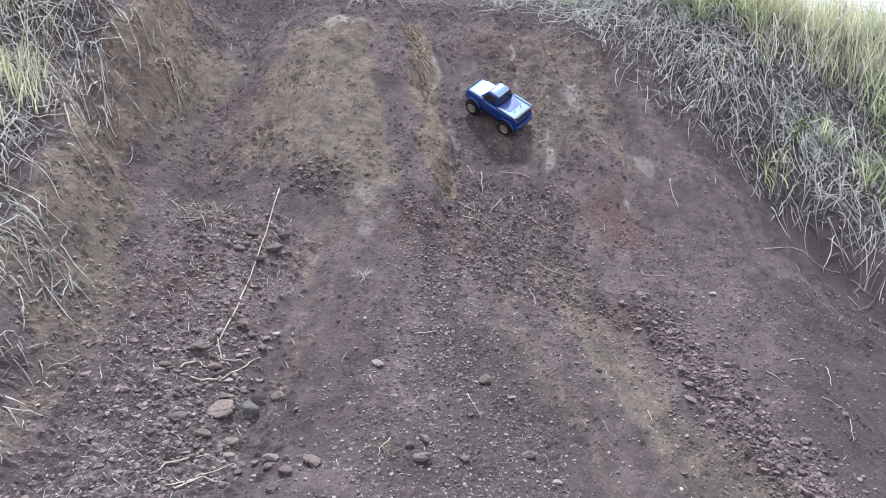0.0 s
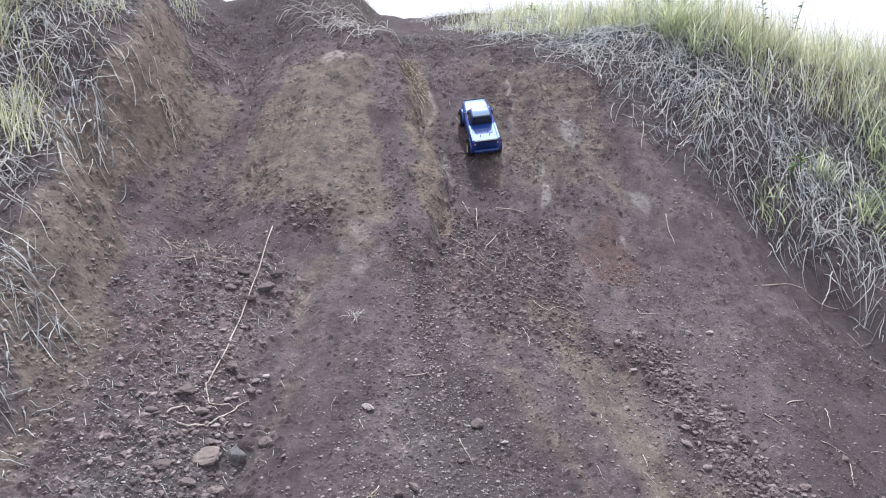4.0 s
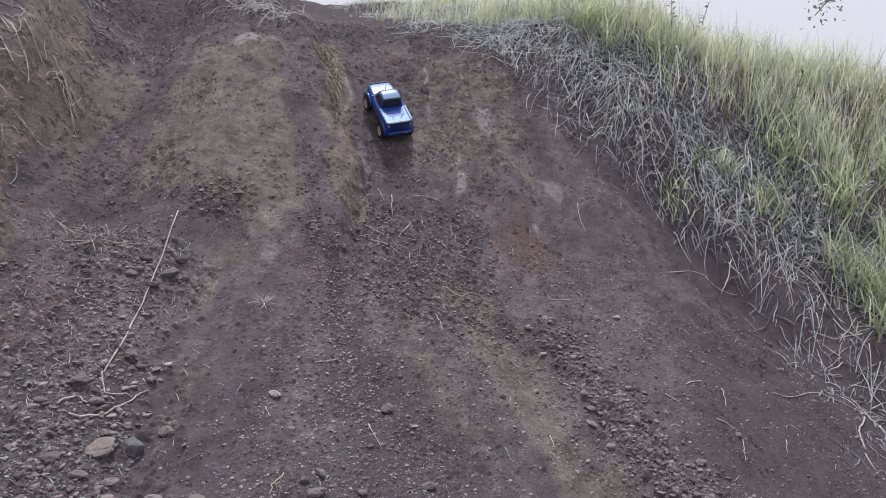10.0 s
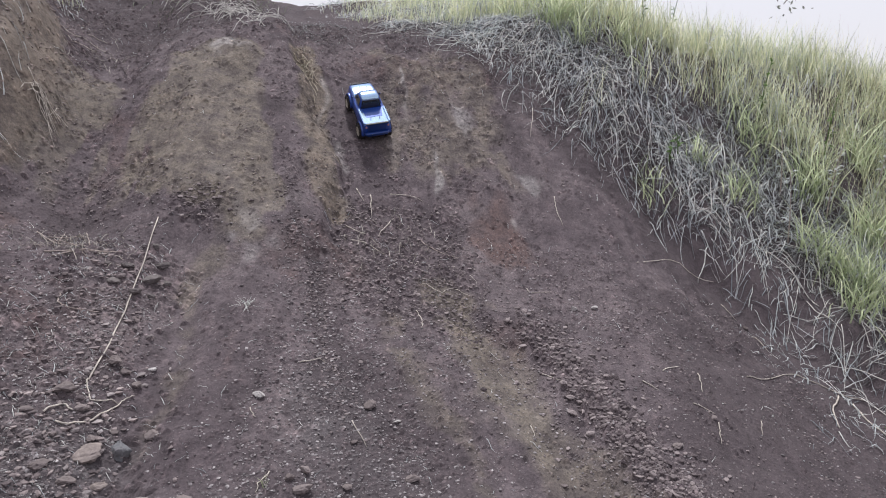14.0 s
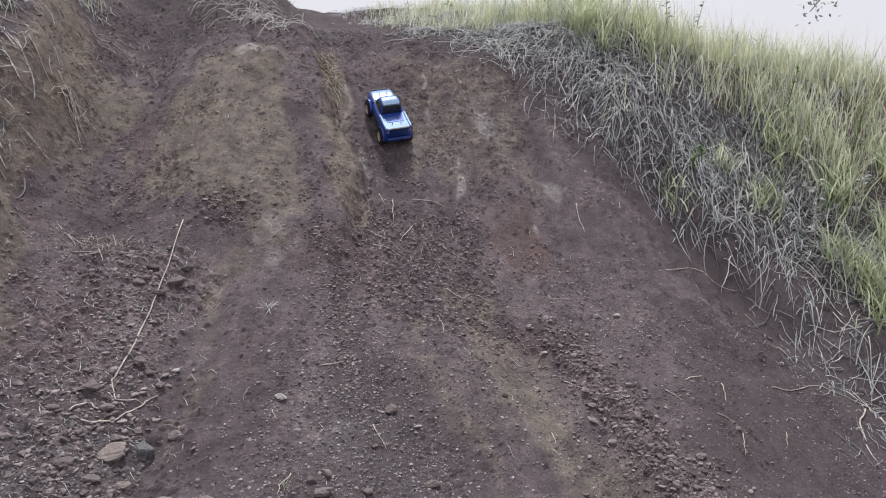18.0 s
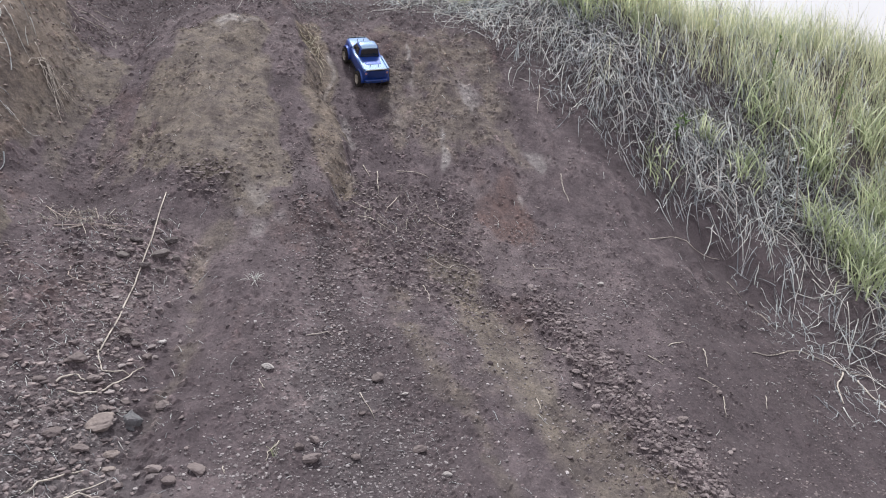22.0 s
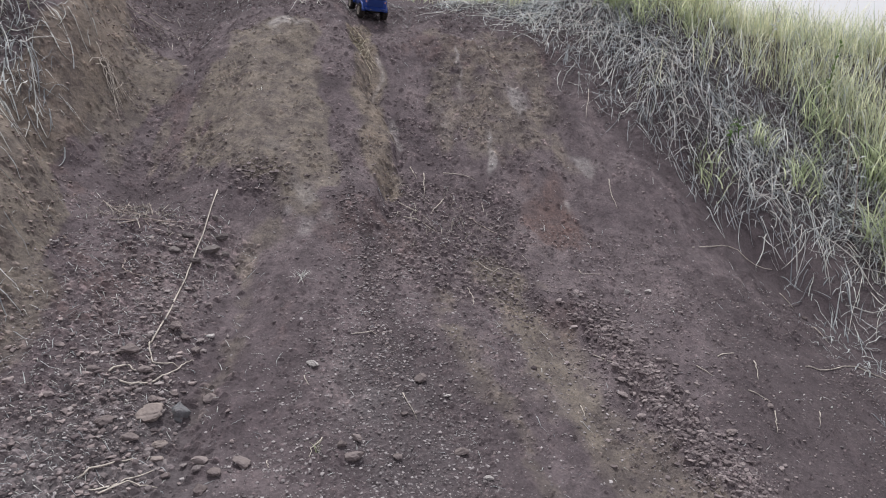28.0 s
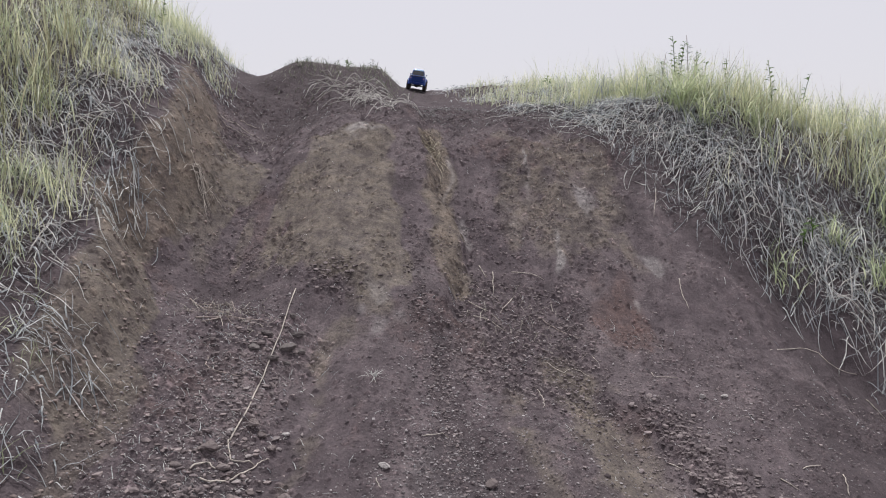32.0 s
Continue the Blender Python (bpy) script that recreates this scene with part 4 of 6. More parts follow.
# dead straw lying over the right bank, green grass on its shoulder
def green_from(y):
    """Metres behind the straw's edge at which green grass takes over."""
    return np.interp(y, [3.6, 4.4, 4.85, 5.0, 5.2, 5.5, 5.85, 6.05, 6.35, 6.7, 7.5], [0.35, 0.45, 0.62, 1.0, 1.5, 1.8, 1.95, 1.25, 0.85, 0.6, 0.5])


def patchy(x, y, seed, size=0.45):
    return smooth(-0.35, 0.45, fbm(x, y, size, 2, seed))


def on_straw(y, a, soft=0.15):
    """1 on the belt of dead grass between the dirt and the green grass."""
    hollow = bump(veg_edge(y) + a, 2.72, 0.17) * bump(y, 5.40, 0.17)
    return (1 - 0.92 * hollow) * smooth(0.08, 0.12 + soft, a - 0.26 * smooth(5.5, 5.0, y) - 0.08 * smooth(6.2, 5.7, y)) * smooth(0.55, 0.0, a - green_from(y))


straw_mat("dry_grass", 1, 1750, 11, 3.5, 7.4, 0.0, 2.6, lambda x, y, a: on_straw(y, a) * (0.15 + 0.85 * patchy(x, y, 2, 0.35)), "tangled grey dead grass fallen flat over the bank", 31)
straw_mat("straw_strands", 1, 420, 4, 3.6, 7.2, 0.05, 2.4, lambda x, y, a: 0.9 * on_straw(y, a, 0.1), "long pale straws lying loose over the bank", 34, 1.1, 0.2, PALE_STRAW)
at, tone = tufts(1, 60, 7, 3.6, 7.3, 0.35, 2.4, lambda x, y, a: 0.8 * on_straw(y, a, 0.3) * (0.2 + 0.8 * patchy(x, y, 5, 0.3)), 87, 0.04)
k = len(at)
blades("arching_straw", at, 0.10 + 0.22 * R.rand(k), 0.0035 + 0.004 * R.rand(k), 0.7 + 0.6 * R.rand(k), 0.7 + 0.8 * R.rand(k), fall_of(at, tone, R, 0.2, 0.7), STRAW, "dead grass in loose arching tufts on the bank", "dead grass", 88, n=6, lift=0.012)
at, tone = tufts(1, 45, 7, 3.8, 7.2, 0.5, 2.6, lambda x, y, a: bump(a - green_from(y), -0.05, 0.3), 187, 0.05)
k = len(at)
blades("drooping_straw", at, 0.25 + 0.3 * R.rand(k), 0.004 + 0.004 * R.rand(k), 0.2 + 0.5 * R.rand(k), 1.2 + 0.9 * R.rand(k), downhill(at) + 0.6 * R.randn(k), STRAW, "long dead blades drooping down the bank from the green grass", "dead grass", 188, n=7, lift=0.012)
flat_straw("straw_thatch", 1, 9000, 3.5, 7.4, -0.12, 2.6, lambda x, y, a: smooth(-0.15, 0.25, a - 0.1 * smooth(5.2, 4.8, y)) * smooth(0.9, 0.2, a - green_from(y)), "grey thatch of old straw on the bank's soil", 37, OLD_STRAW)
flat_straw("loose_straw", 1, 1500, 3.5, 6.5, -0.75, 0.1, lambda x, y, a: smooth(-0.8 + 0.45 * smooth(5.0, 5.3, y), 0.0, a) ** 2 * 0.8, "scattered pale straws lying on dark dirt beside the bank", 38)
straw_mat("dry_stems", 1, 420, 10, 3.5, 7.6, 0.4, 3.4, lambda x, y, a: 0.8 * smooth(-0.3, 0.3, a - green_from(y)), "pale dry stems fallen among green grass", 84, 0.9, 0.06, None, 1.0, 0.3)
grass_coat("tall_grass", 1, 2000, 18, 3.4, 7.8, 0.1, 3.8, lambda x, y, a: 0.012 + smooth(-0.1, 0.5, a - green_from(y) + 0.4 * fbm(x, y, 0.6, 2, 4)) * (0.4 + 0.6 * patchy(x, y, 1, 0.3)), "tall yellow-green grass on the shoulder of the bank", 41, 0.44, GREEN)
grass_coat("tall_grass", 1, 700, 24, 2.6, 9.0, 3.0, 8.0, lambda x, y, a: 0.9 + 0 * a, "tall yellow-green grass farther along the bank", 44, 0.46, GREEN)
straw_mat("crest_straw", 1, 260, 14, 7.0, 9.4, -0.05, 2.2, lambda x, y, a: 0.8 + 0 * a, "low dead grass along the crest", 47, 0.45)
grass_coat("crest_grass", 1, 260, 20, 7.2, 9.2, 0.25, 3.2, lambda x, y, a: 0.4 + 0.3 * a, "short green grass along the crest", 50, 0.2, GREEN)

# the left bank: bare dark soil above the cut, with mats of fallen straw
def left_cover(x, y, a):
    start = np.interp(y, [3.0, 3.8, 4.4, 5.2, 6.2, 8], [0.60, 0.30, 0.30, 0.42, 0.36, 0.2])
    return smooth(0.0, 0.25, a - start + 0.18 * fbm(x, y, 0.35, 2, 2)) * smooth(3.1, 3.6, y)


straw_mat("dry_grass", -1, 1500, 11, 3.0, 8.4, 0.15, 1.7, lambda x, y, a: left_cover(x, y, a) * smooth(1.7, 1.0, a) * (0.12 + 0.88 * patchy(x, y, 3, 0.35)), "tangled grey dead grass fallen over the cut bank", 53, 0.55, 0.10, None, 1.0)
straw_mat("straw_strands", -1, 260, 4, 3.4, 7.0, 0.28, 1.4, lambda x, y, a: 0.9 * left_cover(x, y, a), "long pale straws lying loose above the cut bank", 60, 0.8, 0.2, PALE_STRAW, 0.9)
at, tone = tufts(-1, 90, 8, 3.3, 7.3, 0.28, 1.6, lambda x, y, a: 0.9 * left_cover(x, y, a) * (0.2 + 0.8 * patchy(x, y, 5, 0.3)), 97, 0.04)
k = len(at)
blades("arching_straw", at, 0.10 + 0.2 * R.rand(k), 0.0035 + 0.004 * R.rand(k), 0.6 + 0.6 * R.rand(k), 0.7 + 0.8 * R.rand(k), fall_of(at, tone, R, 0.2, 0.7), STRAW, "dead grass in loose arching tufts above the cut bank", "dead grass", 98, n=6, lift=0.012)
flat_straw("straw_thatch", -1, 5000, 3.0, 7.6, 0.16, 1.8, lambda x, y, a: 0.12 + left_cover(x, y, a), "grey thatch of old straw above the cut bank", 66, OLD_STRAW)
grass_coat("tall_grass", -1, 1200, 18, 3.0, 9.2, 0.3, 3.2, lambda x, y, a: 0.03 + smooth(0.55, 1.0, a + 0.45 * fbm(x, y, 0.5, 2, 4) + 0.25 * smooth(4.4, 3.4, y) + 0.4 * smooth(5.8, 6.8, y)) * (0.35 + 0.65 * patchy(x, y, 1, 0.3)), "tall yellow-green grass above the cut bank", 56, 0.40, GREEN)
at, tone = tufts(-1, 260, 9, 3.2, 8.0, 0.6, 2.6, lambda x, y, a: smooth(0.6, 1.1, a) * (0.2 + 0.8 * patchy(x, y, 6, 0.4)), 157, 0.05)
k = len(at)
blades("reeds", at, 0.35 + 0.4 * R.rand(k), 0.004 + 0.004 * R.rand(k), 0.04 + 0.2 * R.rand(k), 0.1 + 0.6 * R.rand(k), 6.283 * R.rand(k), REED, "tall olive and tan reeds standing above the cut bank", "reeds", 158, n=4)
at, tone = tufts(1, 200, 8, 4.0, 7.4, 0.8, 3.8, lambda x, y, a: smooth(0.0, 0.6, a - green_from(y)) * (0.2 + 0.8 * patchy(x, y, 6, 0.4)), 167, 0.05)
k = len(at)
blades("reeds", at, 0.3 + 0.3 * R.rand(k), 0.003 + 0.003 * R.rand(k), 0.04 + 0.2 * R.rand(k), 0.1 + 0.6 * R.rand(k), 6.283 * R.rand(k), REED, "tall tan seed stalks standing in the grass", "reeds", 168, n=4)

straw_mat("low_straw", -1, 80, 5, 2.0, 3.15, 0.08, 0.75, lambda x, y, a: smooth(0.08, 0.2, a) * (0.3 + 0.7 * patchy(x, y, 4, 0.3)), "pale straw lying in wisps on the low bank", 68, 0.36, 0.07, STRAW, 0.6, 0.02)
flat_straw("low_thatch", -1, 450, 2.0, 3.3, -0.05, 0.9, lambda x, y, a: smooth(-0.05, 0.12, a), "old straw strewn on the low bank", 69, STRAW)
at, tone = tufts(-1, 16, 7, 2.1, 3.3, 0.1, 0.7, lambda x, y, a: 0.7 + 0 * a, 197, 0.03)
k = len(at)
blades("low_grass", at, 0.06 + 0.13 * R.rand(k), 0.003 + 0.004 * R.rand(k), 0.5 + 0.6 * R.rand(k), 0.5 + 0.8 * R.rand(k), 6.283 * R.rand(k), FRESH, "short green blades among straw on the low bank", "grass", 198, n=5)

# the crown of the left bank, where grass reaches its edge
straw_mat("crown_straw", -1, 150, 9, 6.2, 8.6, 0.0, 0.7, lambda x, y, a: 0.8 * smooth(6.2, 6.9, y) * smooth(-0.02, 0.1, a), "grey dead grass over the crown of the bank", 253, 0.45, 0.1)
grass_coat("crown_grass", -1, 170, 14, 6.4, 8.8, 0.02, 0.8, lambda x, y, a: smooth(6.4, 7.0, y) * (0.25 + 0.75 * smooth(0.0, 0.4, a)), "short green grass on the crown of the bank", 256, 0.24, GREEN)

# low grass and litter on the crest beside the path
grass_coat("crest_grass", 1, 150, 10, 7.3, 8.9, -0.05, 1.1, lambda x, y, a: 0.25 + 0.5 * patchy(x, y, 2, 0.3), "low ragged grass on the crest beside the path", 259, 0.13, GREEN)
g = scatter(2600, -0.4, 1.5, 6.25, 7.4, lambda x, y: smooth(6.25, 6.6, y) * (0.1 + 0.8 * smooth(-0.1, 0.4, fbm(x, y, 0.3, 2, 3))) * smooth(0.15, 0.0, u_of(x, y)), 262)
k = len(g)
blades("crest_litter", g, 0.03 + 0.10 * R.rand(k) ** 1.5, 0.004 + 0.004 * R.rand(k), np.full(k, 1.4), 0.4 * R.randn(k), np.where(R.rand(k) < 0.5, 0.0, 3.1416) + 0.7 * R.randn(k), OLD_STRAW, "grey straw litter on the dark earth below the crest", "litter", 263, n=3, lift=0.005, snap=True)

# tufts along the top of the knoll
for i, (x, y, n) in enumerate([(-1.75, 7.75, 24), (-1.45, 7.95, 16), (-1.1, 7.75, 20), (-0.9, 7.45, 24), (-0.75, 7.2, 16)]):
    at = np.stack([x + 0.09 * R.randn(n), y + 0.07 * R.randn(n)], -1)
    blades("low_weed", at, 0.06 + 0.10 * R.rand(n), 0.006 + 0.005 * R.rand(n), 0.3 + 0.8 * R.rand(n), 0.5 + 0.8 * R.rand(n), 6.283 * R.rand(n), KNOLL, "low grey-green weed tuft on top of the knoll", "weed", 270 + i, n=4)

# thin dead weeds on the knoll
g = scatter(3000, -2.2, -0.5, 6.7, 8.6, lambda x, y: 0.7 * smooth(-2.1, -1.7, x) * smooth(-0.5, -0.9, x) * bump(y, 7.7, 0.5), 39)
k = len(g)
blades("knoll_weeds", g, 0.04 + 0.12 * R.rand(k) ** 1.5, 0.004 + 0.004 * R.rand(k), 0.2 + 1.0 * R.rand(k), 0.8 + 0.6 * R.rand(k), 6.283 * R.rand(k), KNOLL, "thin grey-green weeds lying over the knoll", "dead weeds", 40)


# ---- rocks ----
def rock(x, y, size, mat, label, seed, flat=0.52):
    r = np.random.RandomState(seed)
    v, f = ICO2
    w = v.copy()
    for _ in range(9):
        d = r.randn(3)
        d /= np.linalg.norm(d)
        cut = 0.55 + 0.3 * r.rand()
        w = w - np.clip(w @ d - cut, 0, None)[:, None] * d
    w = w * (1 + 0.06 * r.randn(len(w), 1)) * np.array([1.0, 0.62 + 0.25 * r.rand(), flat * (0.75 + 0.4 * r.rand())])
    w /= np.abs(w[:, 0]).max()
    ob = tagged(new("rock", mesh("rock", w * size / 2, f, mat, False)), label, "rock", "rocks on the dirt slope")
    ob.matrix_world = pose(x, y, float(ground(x, y)) + 0.12 * size, r.uniform(-14, 14), r.uniform(-14, 14), r.uniform(-40, 40))
    return ob


ROCKS_LEFT = [(-1.12, 3.07, .107), (-1.03, 3.01, .067), (-.98, 3.3, .081), (-.93, 3.28, .07), (-.86, 3.22, .06), (-1.23, 2.94, .067), (-1.08, 2.67, .081), (-.97, 2.64, .079),
              (-.68, 2.59, .077), (-.6, 2.51, .067), (-.8, 2.53, .043), (-.5, 2.55, .092), (-.73, 2.96, .075), (-.96, 2.89, .056), (-.89, 2.96, .047), (-.64, 2.44, .049)]
ROCKS_MID = [(-.12, 2.71, .055), (-.06, 2.77, .061), (-.06, 2.67, .094), (.12, 2.74, .049), (.15, 2.99, .046), (.41, 2.82, .075), (.23, 3.21, .067), (1.14, 2.9, .039), (2.12, 3.35, .051), (2.99, 4.55, .055)]
ROCKS_ROW = [(1.8, 3.11, .106), (1.72, 3.09, .053), (1.42, 3.07, .051), (1.29, 3.46, .086), (1.31, 3.39, .085), (1.35, 3.36, .074), (1.3, 3.32, .095), (1.36, 3.19, .082), (1.07, 3.93, .093), (.42, 3.5, .041), (1.06, 3.61, .039)]
for i, (x, y, s) in enumerate(ROCKS_LEFT):
    rock(x, y, s, ROCK, "angular brown-grey stone lying among loose rubble", 100 + i)
for i, (x, y, s) in enumerate(ROCKS_MID):
    rock(x, y, s, ROCK, "grey-brown stone half sunk in the gravelly dirt", 140 + i)
for i, (x, y, s) in enumerate(ROCKS_ROW):
    rock(x, y, s * 0.62, CLOD if i else ROCK, "red-brown lump of earth in the windrow beside the rut", 160 + i)
rock(-.94, 2.8, .14, ROCK_TAN, "flat tan stone slab among the rubble", 181, 0.4)
rock(-.84, 2.87, .105, ROCK_BLUE, "rough blue-grey stone among the rubble", 182, 0.9)
for i, (x, y, s) in enumerate([(-.95, 3.88, .11), (-1.08, 3.92, .075), (-.92, 4.0, .09), (-1.12, 3.8, .07), (-.88, 3.92, .06), (-1.0, 3.76, .065), (-.97, 4.08, .06), (-.93, 3.79, .05), (-1.18, 3.9, .05)]):
    rock(x, y, s, ROCK_DARK, "dark angular stone at the top of the rubble", 191 + 20 * i, 0.55)
rock(-.87, 2.69, .071, ROCK_TAN, "tan stone with a pale broken face", 183)
rock(-.86, 2.61, .061, ROCK_TAN, "small tan stone among the rubble", 184)
rock(-.82, 3.34, .045, ROCK_PALE, "small whitish stone chip on the dirt", 185)
rock(-.29, 3.14, .066, ROCK_PALE, "pale weathered stone in the middle of the slope", 186, 0.5)
rock(.36, 3.15, .042, ROCK_PALE, "small pale stone on the gravelly dirt", 187)
rock(.52, 2.69, .049, ROCK_PALE, "small pale stone on the gravelly dirt", 188)
rock(1.69, 4.14, .05, ROCK_PALE, "small pale stone on smooth dirt", 189)
rock(1.54, 4.11, .054, ROCK_PALE, "small pale stone on smooth dirt", 190)


# ---- sticks and stalks ----
def tube(points, radii, sides=6):
    pts = [Vector(p) for p in points]
    rings, verts, faces = [], [], []
    for i, p in enumerate(pts):
        d = (pts[min(i + 1, len(pts) - 1)] - pts[max(i - 1, 0)]).normalized()
        a = d.cross(Vector((0.13, 0.21, 1.0))).normalized()
        b = d.cross(a)
        for s in range(sides):
            t = 6.28318 * s / sides
            verts.append(p + (a * math.cos(t) + b * math.sin(t)) * radii[i])
    n = len(pts)
    q = [[i * sides + s, i * sides + (s + 1) % sides, (i + 1) * sides + (s + 1) % sides, (i + 1) * sides + s] for i in range(n - 1) for s in range(sides)]
    ends = [list(range(sides))[::-1], [(n - 1) * sides + s for s in range(sides)]]
    return [v[:] for v in verts], [np.array(q), np.array(ends)]


def curve_on_ground(xy, lift, steps=5, wob=0.006, seed=0):
    r = np.random.RandomState(seed)
    out = []
    for (x0, y0), (x1, y1) in zip(xy[:-1], xy[1:]):
        for i in range(steps):
            s = i / steps
            x, y = x0 + (x1 - x0) * s + wob * r.randn(), y0 + (y1 - y0) * s + wob * r.randn()
            out.append([x, y, float(ground(x, y)) + lift])
    out.append([*xy[-1], float(ground(*xy[-1])) + lift])
    z = np.array([p[2] for p in out])
    for i in range(1, len(out) - 1):
        out[i][2] = max(z[i], (z[i - 1] + z[i + 1]) / 2)
    return out


def stick(xy, r0, r1, mat, label, seed, name="stick", wob=0.0025):
    pts = curve_on_ground(xy, r0 * 0.9, 5, wob, seed)
    rad = np.linspace(r0, r1, len(pts)) * (0.6 if name == "twig" else 0.66)
    v, f = tube(pts, rad)
    return tagged(new(name, mesh(name, v, f, mat)), label, name, "sticks on the dirt")


stick([(-1.0, 4.27), (-1.02, 3.75), (-1.03, 3.48), (-1.05, 3.16)], 0.005, 0.0065, STICK, "long pale dry stalk lying down the slope", 1, wob=0.003)
stick([(-1.05, 3.16), (-1.05, 3.13), (-1.01, 3.06), (-0.91, 3.1)], 0.0065, 0.004, STICK, "bent end of a pale dry stalk", 2, wob=0.002)
stick([(-1.17, 2.92), (-1.1, 3.0), (-1.06, 2.99)], 0.007, 0.004, STICK, "short crooked pale stick in rubble", 3)
stick([(-1.1, 2.9), (-.99, 2.96), (-.93, 3.05), (-.9, 3.12), (-.86, 3.17)], 0.007, 0.003, STICK, "curved pale stick across the rubble", 4)
stick([(-1.32, 3.61), (-1.31, 3.55), (-1.25, 3.53), (-1.13, 3.58)], 0.005, 0.003, TWIG, "thin crooked grey twig", 5)
stick([(-1.08, 2.41), (-.99, 2.5), (-.93, 2.56)], 0.006, 0.004, STICK, "pale dry stalk near the bottom of the slope", 6)
stick([(-.99, 2.36), (-.91, 2.45), (-.81, 2.47)], 0.006, 0.003, STICK, "pale dry stalk near the bottom of the slope", 7)
stick([(-1.02, 2.36), (-.92, 2.45), (-.84, 2.55)], 0.005, 0.003, STICK, "pale dry stalk near the bottom of the slope", 8)
THIN = [[(.14, 3.1), (.21, 2.98)], [(-.2, 2.72), (-.24, 2.65), (-.24, 2.61)], [(.52, 3.93), (.55, 3.84), (.54, 3.78)], [(-.13, 3.36), (.01, 3.43)], [(-.41, 2.58), (-.39, 2.53)],
        [(-.32, 3.05), (-.29, 3.0)], [(1.2, 3.58), (1.31, 3.47)], [(1.25, 4.2), (1.26, 4.16), (1.42, 4.21)], [(.58, 4.17), (.69, 4.12), (.76, 4.17), (.87, 4.11)],
        [(2.02, 3.4), (2.15, 3.39)], [(2.14, 3.32), (2.08, 3.18)], [(2.47, 3.45), (2.43, 3.36)], [(1.05, 3.22), (1.06, 3.15)]]
THIN_UP = [[(1.93, 3.61), (2.08, 3.72)], [(1.77, 3.52), (1.85, 3.48)], [(2.85, 4.67), (2.94, 4.59)], [(2.98, 4.44), (3.02, 4.29)], [(2.19, 3.69), (2.14, 3.53)],
           [(.58, 4.55), (.69, 4.47), (.84, 4.4)], [(.18, 4.91), (.23, 4.82)], [(.28, 4.89), (.28, 4.67)], [(.42, 4.95), (.65, 4.91)], [(1.65, 5.03), (1.64, 4.94), (1.66, 4.81)],
           [(1.64, 5.73), (1.57, 5.5)], [(.11, 4.52), (.32, 4.41)], [(.14, 4.42), (.35, 4.35)], [(.43, 4.7), (.32, 4.51)]]
for i, xy in enumerate(THIN):
    stick(xy, 0.0045, 0.0025, STICK, "short thin dry twig lying on the dirt", 20 + i, "twig")
for i, xy in enumerate(THIN_UP):
    stick(xy, 0.006, 0.003, STICK if i != 5 else TWIG, "thin dry twig lying on the steep dirt", 40 + i, "twig")
stick([(2.17, 4.65), (2.52, 4.84), (2.86, 4.82)], 0.005, 0.003, STICK, "long straight straw on smooth dirt", 60, "straw", 0.001)
stick([(2.62, 3.87), (2.78, 3.92), (3.11, 4.1)], 0.005, 0.004, STICK, "long pale straw at the foot of the grass", 61, "straw", 0.002)
stick([(3.11, 4.1), (3.3, 4.05), (3.53, 3.95)], 0.006, 0.004, STICK, "pale stalk at the foot of the grass", 62, "straw", 0.002)
stick([(3.36, 3.98), (3.2, 3.82), (3.16, 3.69)], 0.009, 0.006, STICK, "thick pale dead stalk below the grass", 63)
stick([(3.43, 3.94), (3.44, 3.8), (3.5, 3.51)], 0.009, 0.006, STICK, "thick pale dead stalk below the grass", 64)
stick([(-1.49, 3.89), (-1.35, 3.93), (-1.2, 3.98)], 0.006, 0.004, TWIG, "grey twig in the litter under the channel", 65)
stick([(-1.51, 4.07), (-1.4, 4.0), (-1.28, 3.9)], 0.005, 0.003, TWIG, "grey twig in the litter under the channel", 66)


# ---- the blue model truck ----
TYRE_R, TYRE_W, WHEELBASE, TRACK = 0.062, 0.046, 0.32, 0.210


def loft(sections, corner=0.3, ring=16):
    """Rounded-box sections along y: (y, half width below, half width above, z below, z above)."""
    verts, faces = [], []
    for y, wb, wt, z0, z1 in sections:
        for i in range(ring):
            a = 6.28318 * (i + 0.5) / ring
            c, s = math.cos(a), math.sin(a)
            cx, cz = math.copysign(abs(c) ** corner, c), math.copysign(abs(s) ** corner, s)
            k = (cz + 1) / 2
            verts.append(((wb + (wt - wb) * k) * cx, y, z0 + (z1 - z0) * k))
    n = len(sections)
    q = [[i * ring + s, i * ring + (s + 1) % ring, (i + 1) * ring + (s + 1) % ring, (i + 1) * ring + s] for i in range(n - 1) for s in range(ring)]
    caps = [list(range(ring))[::-1], [(n - 1) * ring + s for s in range(ring)]]
    return verts, [np.array(q), np.array(caps)]


def lofted(name, sections, mat, corner=0.3, ring=16, smooth_faces=False):
    v, f = loft(sections, corner, ring)
    return mesh(name, v, f, mat, smooth_faces)


def panel(name, corners, thick, mat):
    """A plate from four or more corners, thickened along its normal."""
    c = [Vector(p) for p in corners]
    nrm = (c[1] - c[0]).cross(c[2] - c[0]).normalized() * thick
    n = len(c)
    v = [p[:] for p in c] + [(p - nrm)[:] for p in c]
    sides = [[i, (i + 1) % n, n + (i + 1) % n, n + i] for i in range(n)]
    bm = bmesh.new()
    vs = [bm.verts.new(p) for p in v]
    bm.faces.new(vs[:n])
    bm.faces.new(vs[n:][::-1])
    for s in sides:
        bm.faces.new([vs[i] for i in s])
    bmesh.ops.bevel(bm, geom=list(bm.edges), offset=min(0.0012, abs(thick) * 0.3), segments=1, affect="EDGES")
    return bm_mesh(name, bm, mat)


